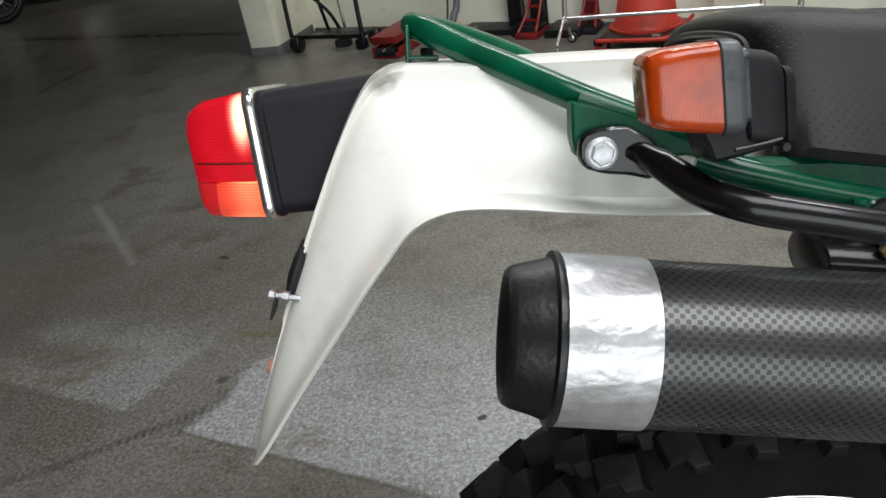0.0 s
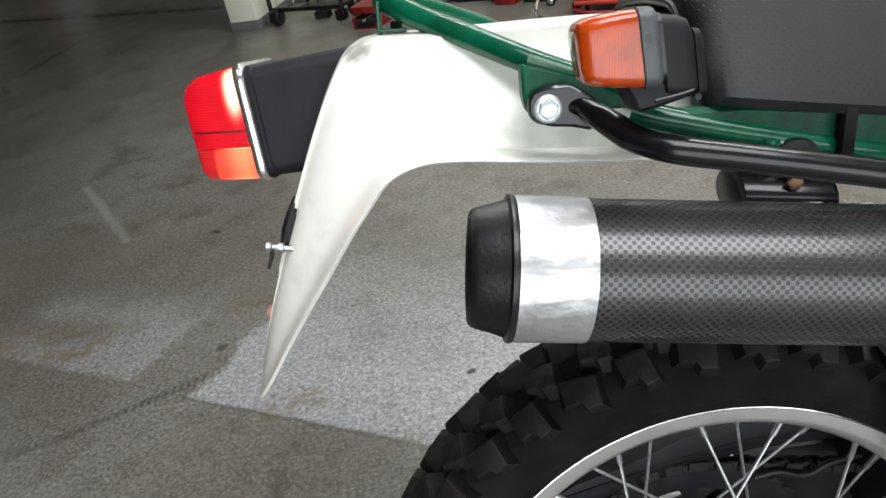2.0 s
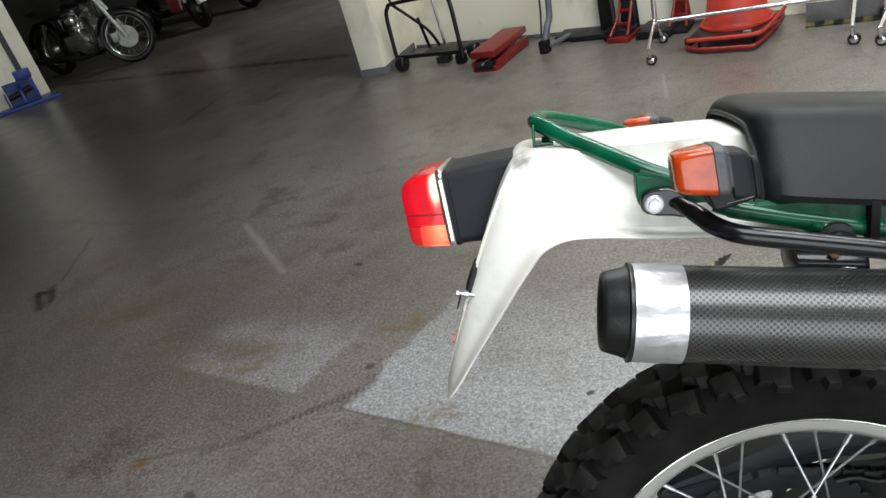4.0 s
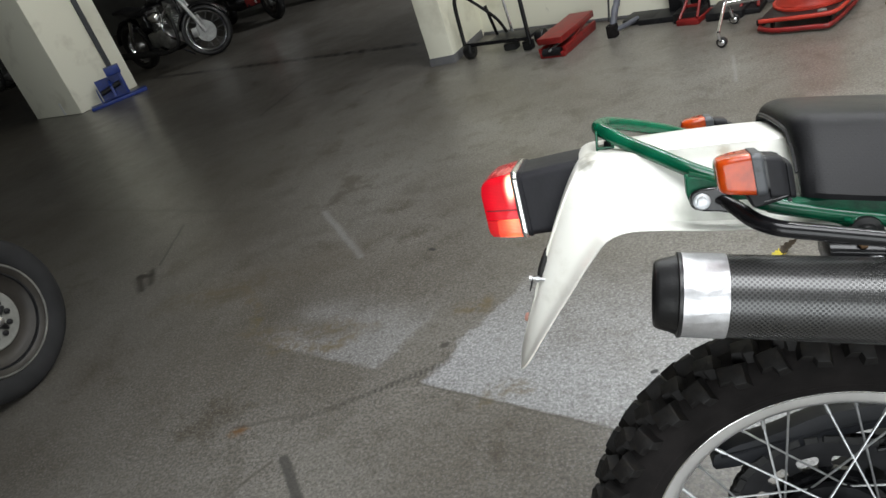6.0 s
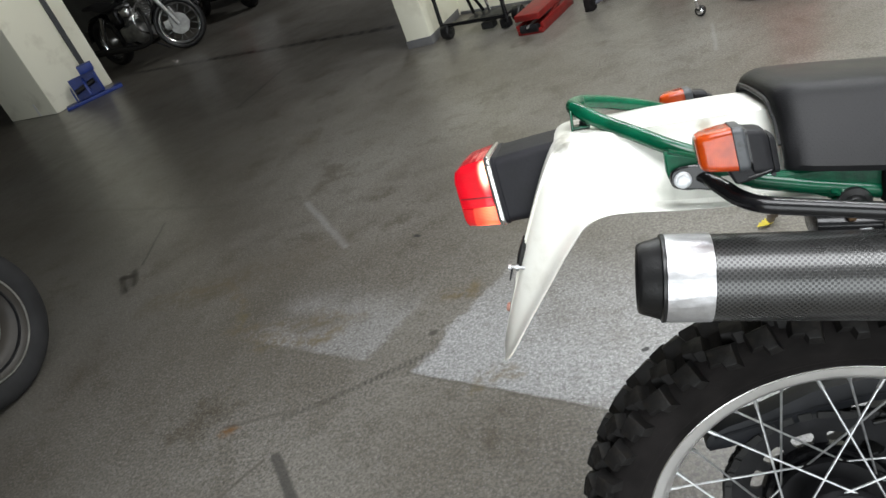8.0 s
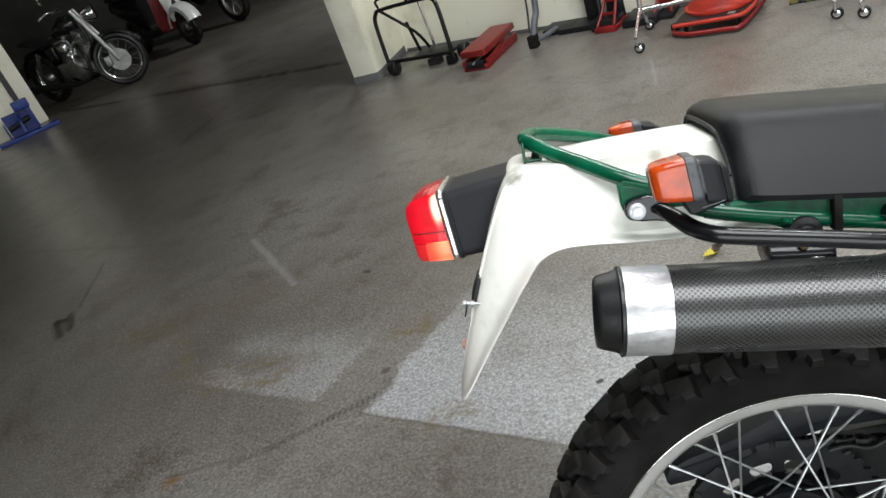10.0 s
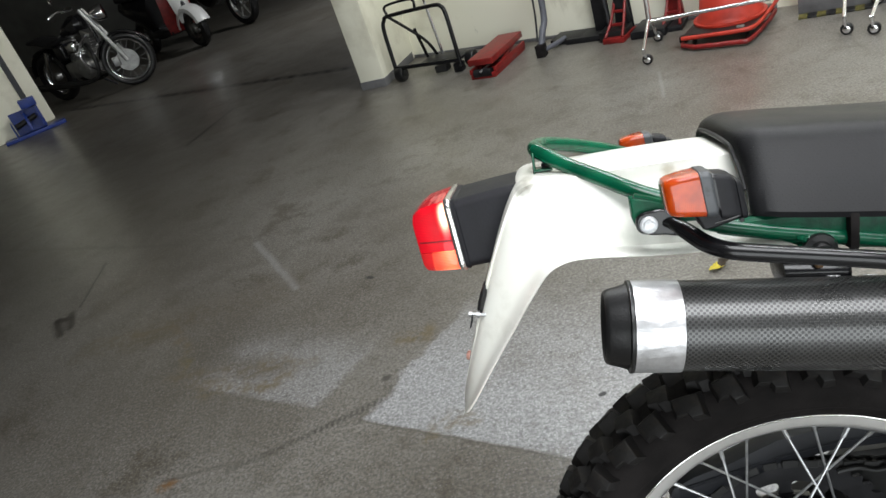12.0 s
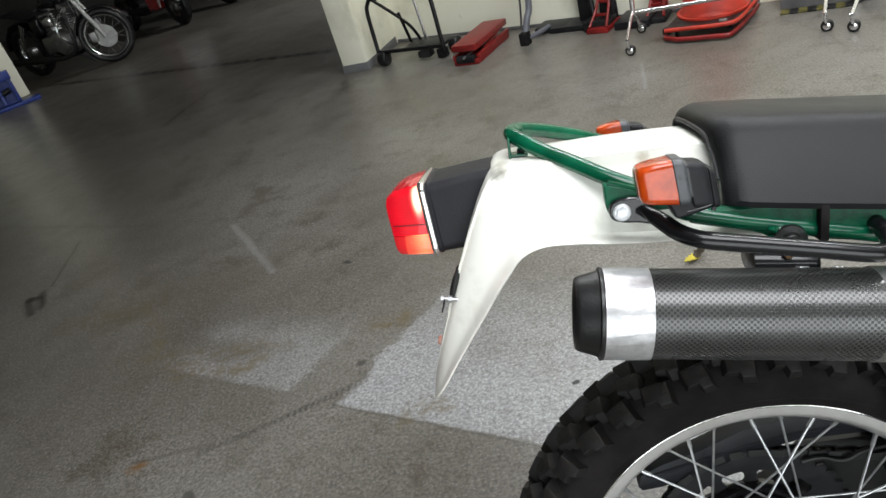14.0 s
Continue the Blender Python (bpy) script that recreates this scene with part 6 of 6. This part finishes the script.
def scooter(m, scale):
    """A red and white scooter, its front wheel towards +x."""
    ob = thing("scooter", "red and white scooter parked in the dark bay", "scooter", m @ Matrix.Scale(scale, 4), group="machines in the far bay")
    spun_wheel(ob, 0, 0.215, 0.215, 0.13, 0.045, M_RUBBER, M_BROWNRIM, 3)
    spun_wheel(ob, -1.22, 0.215, 0.215, 0.13, 0.05, M_RUBBER, M_BROWNRIM, 3)
    rings = [[(r * math.cos(a) - 0.01, y, 0.215 + r * math.sin(a)) for y, r in ((-0.085, 0.20), (-0.08, 0.245), (-0.04, 0.268), (0.04, 0.268), (0.08, 0.245), (0.085, 0.20))] for a in np.linspace(radians(15), radians(175), 12)]
    part("front_fender", thicken(bm_loft(rings), 0.006), M_SCOOTERWHITE, ob, "white front fender")
    part("leg_shield", bm_loft([[(x + 0.05 * (1 - (y / w) ** 2), y, z) for y in np.linspace(-w, w, 9)] for x, z, w in ((-0.30, 0.22, 0.17), (-0.27, 0.36, 0.2), (-0.23, 0.55, 0.2), (-0.24, 0.78, 0.19), (-0.30, 0.92, 0.12))]), M_RED, ob, "red leg shield")
    part("front_panel", thicken(bm_loft([[(x + 0.06 * (1 - (y / w) ** 2), y, z) for y in np.linspace(-w, w, 9)] for x, z, w in ((-0.16, 0.30, 0.06), (-0.12, 0.45, 0.11), (-0.12, 0.62, 0.13), (-0.17, 0.80, 0.10))]), 0.02), M_SCOOTERWHITE, ob, "white front panel")
    part("steering_column", bm_tube([(0, 0, 0.30), (-0.12, 0, 0.60), (-0.28, 0, 1.0)], 0.03, 10, 3), M_DARKMETAL, ob)
    part("headlamp", bm_lathe([(-0.06, 0.04), (0.0, 0.085), (0.04, 0.085), (0.05, 0.001)], Matrix.Translation((-0.14, 0, 0.70)), 28), M_CHROME, ob)
    part("handlebar", bm_tube([(-0.40, -0.33, 1.0), (-0.29, -0.1, 1.02), (-0.29, 0.1, 1.02), (-0.40, 0.33, 1.0)], 0.022, 10, 4), M_RUBBER, ob)
    part("footboard", bm_box(-0.78, -0.28, -0.17, 0.17, 0.20, 0.28, 0.03), M_DARKMETAL, ob)
    rings = [[(x, w * math.cos(a), z + h * math.sin(a)) for a in np.linspace(0, 2 * math.pi, 17)[:-1]] for x, z, w, h in ((-0.74, 0.46, 0.12, 0.20), (-0.85, 0.50, 0.17, 0.20), (-1.1, 0.55, 0.18, 0.16), (-1.4, 0.60, 0.12, 0.10), (-1.5, 0.62, 0.04, 0.04))]
    part("rear_body", bm_loft(rings, True, True), M_BLACK, ob)
    part("saddle", bm_box(-1.38, -0.76, -0.14, 0.14, 0.68, 0.77, 0.035, 3), M_VINYL, ob)
    part("engine", bm_box(-1.25, -0.85, 0.02, 0.14, 0.14, 0.34, 0.04), M_DARKMETAL, ob)
    return ob


M_BROWNRIM = surface("dull_brown_rim", (0.026, 0.022, 0.018), 0.5, 0.2, vary=0.3, scale=14)
cruiser(pose(-4.81, 7.89, 0, 0, 0, -22), 1.0, "black roadster motorcycle with a chrome-rimmed wheel", 42)
cruiser(pose(-8.6, 9.0, 0, 0, 0, -22), 1.2, "dark motorcycle parked behind the cream post")
scooter(pose(-4.50, 9.43, 0, 0, 0, -36), 1.22)
third = thing("parked_motorcycle", "dark sports motorcycle with a cast alloy front wheel", "motorcycle", pose(-4.06, 10.27, 0, 0, 0, -33) @ Matrix.Scale(1.06, 4), group="machines in the far bay")
spun_wheel(third, 0, 0.30, 0.30, 0.225, 0.06, M_RUBBER, M_RIM, 6, 0.0)
for s in (-1, 1):
    part("fork_leg", bm_tube([(0.0, s * 0.1, 0.30), (-0.3, s * 0.1, 0.95)], 0.028, 10, 2), M_DARKMETAL, third)
rings = [[(x, w * math.cos(a), z + h * math.sin(a)) for a in np.linspace(0, 2 * math.pi, 17)[:-1]] for x, z, w, h in ((-0.12, 0.80, 0.08, 0.10), (-0.3, 0.75, 0.2, 0.24), (-0.7, 0.62, 0.2, 0.30), (-1.1, 0.75, 0.14, 0.16), (-1.6, 0.92, 0.05, 0.05))]
part("fairing", bm_loft(rings, True, True), M_BLACK, third)
spun_wheel(third, -1.36, 0.30, 0.30, 0.225, 0.075, M_RUBBER, M_DARKMETAL, 6)

# machine beside the camera: wheel fitted to the view, unseen body added behind
WHEEL_AT = pose(-2.392, 1.400, 0, 0, 0, 82.7) @ Matrix.Scale(1.23, 4)
lone = thing("scooter", "parked scooter, only its dusty front wheel in view", "scooter", WHEEL_AT)
LR = 0.262
spun = Matrix.Translation((0, 0, LR)) @ pose(0, 0, 0, 0, 0, 90)
part("tyre", bm_lathe([(-0.040, 0.172), (-0.052, 0.186), (-0.058, 0.208), (-0.056, 0.228), (-0.048, 0.244), (-0.030, 0.257), (0, LR), (0.030, 0.257), (0.048, 0.244), (0.056, 0.228), (0.058, 0.208), (0.052, 0.186), (0.040, 0.172)], spun, 96, caps=False), M_GREYTYRE, lone, "dusty grey road tyre")
rim_ = part("rim", bm_lathe([(-0.044, 0.180), (-0.049, 0.178), (-0.049, 0.168), (-0.042, 0.158), (-0.038, 0.150), (-0.022, 0.140), (-0.012, 0.118), (-0.012, 0.02), (0.012, 0.02), (0.012, 0.118), (0.022, 0.140), (0.038, 0.150), (0.049, 0.168), (0.049, 0.178), (0.044, 0.180)], spun, 96, closed=True), M_BROWNRIM, lone, "brown dished rim with a worn bright edge")
part("rim_edge", bm_lathe([(-0.0480, 0.169), (-0.0515, 0.1705), (-0.0520, 0.1745), (-0.0480, 0.177)], spun, 96, closed=True), M_CAST, rim_, "worn bright rim edge")
part("rim_step", bm_lathe([(-0.034, 0.146), (-0.040, 0.148), (-0.040, 0.153), (-0.034, 0.155)], spun, 96, closed=True), M_DARKMETAL, rim_)
disc_ = part("hub_plate", bm_lathe([(-0.030, 0.001), (-0.030, 0.092), (-0.026, 0.096), (-0.018, 0.094), (-0.012, 0.090), (-0.012, 0.001)], spun, 64), M_DISC, lone, "pale round hub plate")
for k in range(5):
    a = 2 * math.pi * k / 5 + 0.25
    ca, sa = math.cos(a), math.sin(a)
    part("hub_arm", bm_tube([(0.01 * ca, -0.034, LR + 0.01 * sa), (0.035 * ca, -0.034, LR + 0.035 * sa), (0.060 * ca, -0.031, LR + 0.060 * sa)], [0.017, 0.012, 0.004], 8, 3), M_DARKMETAL, disc_)
    for d in (-0.3, 0.3):
        ca, sa = math.cos(a + d + 0.63), math.sin(a + d + 0.63)
        part("hub_bolt", bm_lathe([(0, 0.009), (0.006, 0.009), (0.008, 0.005)], Matrix.Translation((0.058 * ca, -0.031, LR + 0.058 * sa)) @ pose(0, 0, 0, 0, 0, -90), 10), M_DARKMETAL, disc_)
part("hub_nut", bm_lathe([(0, 0.030), (0.015, 0.028), (0.020, 0.018), (0.040, 0.016), (0.046, 0.010), (0.048, 0.001)], Matrix.Translation((0, -0.031, LR)) @ pose(0, 0, 0, 0, 0, -90), 24), M_CHROME, lone, "bright axle nut")
for s_ in (-1, 1):
    part("fork_leg", bm_tube([(-0.03, s_ * 0.085, LR + 0.01), (-0.16, s_ * 0.085, 0.42), (-0.26, s_ * 0.07, 0.66)], 0.019, 12, 4), M_DARKMETAL, lone)
part("leg_shield", thicken(bm_loft([[(x + 0.06 * (1 - (y / w) ** 2), y, z) for y in np.linspace(-w, w, 9)] for x, z, w in ((-0.42, 0.24, 0.17), (-0.38, 0.40, 0.21), (-0.34, 0.60, 0.21), (-0.36, 0.85, 0.17))]), 0.02), M_BLACK, lone, "black leg shield")
part("handlebar", bm_tube([(-0.48, -0.33, 0.98), (-0.38, -0.1, 0.96), (-0.38, 0.1, 0.96), (-0.48, 0.33, 0.98)], 0.016, 10, 4), M_RUBBER, lone)
part("steering_column", bm_tube([(-0.26, 0, 0.62), (-0.38, 0, 0.97)], 0.03, 10, 3), M_DARKMETAL, lone)
part("footboard", bm_box(-0.95, -0.42, -0.16, 0.16, 0.20, 0.28, 0.03), M_DARKMETAL, lone)
part("rear_body", bm_loft([[(x, w * math.cos(a), z + h * math.sin(a)) for a in np.linspace(0, 2 * math.pi, 17)[:-1]] for x, z, w, h in ((-0.86, 0.48, 0.12, 0.22), (-1.0, 0.52, 0.17, 0.22), (-1.3, 0.58, 0.18, 0.18), (-1.6, 0.66, 0.08, 0.08))], True, True), M_BLACK, lone)
spun_wheel(lone, -1.28, LR, LR, 0.175, 0.055, M_GREYTYRE, M_BROWNRIM, 5)
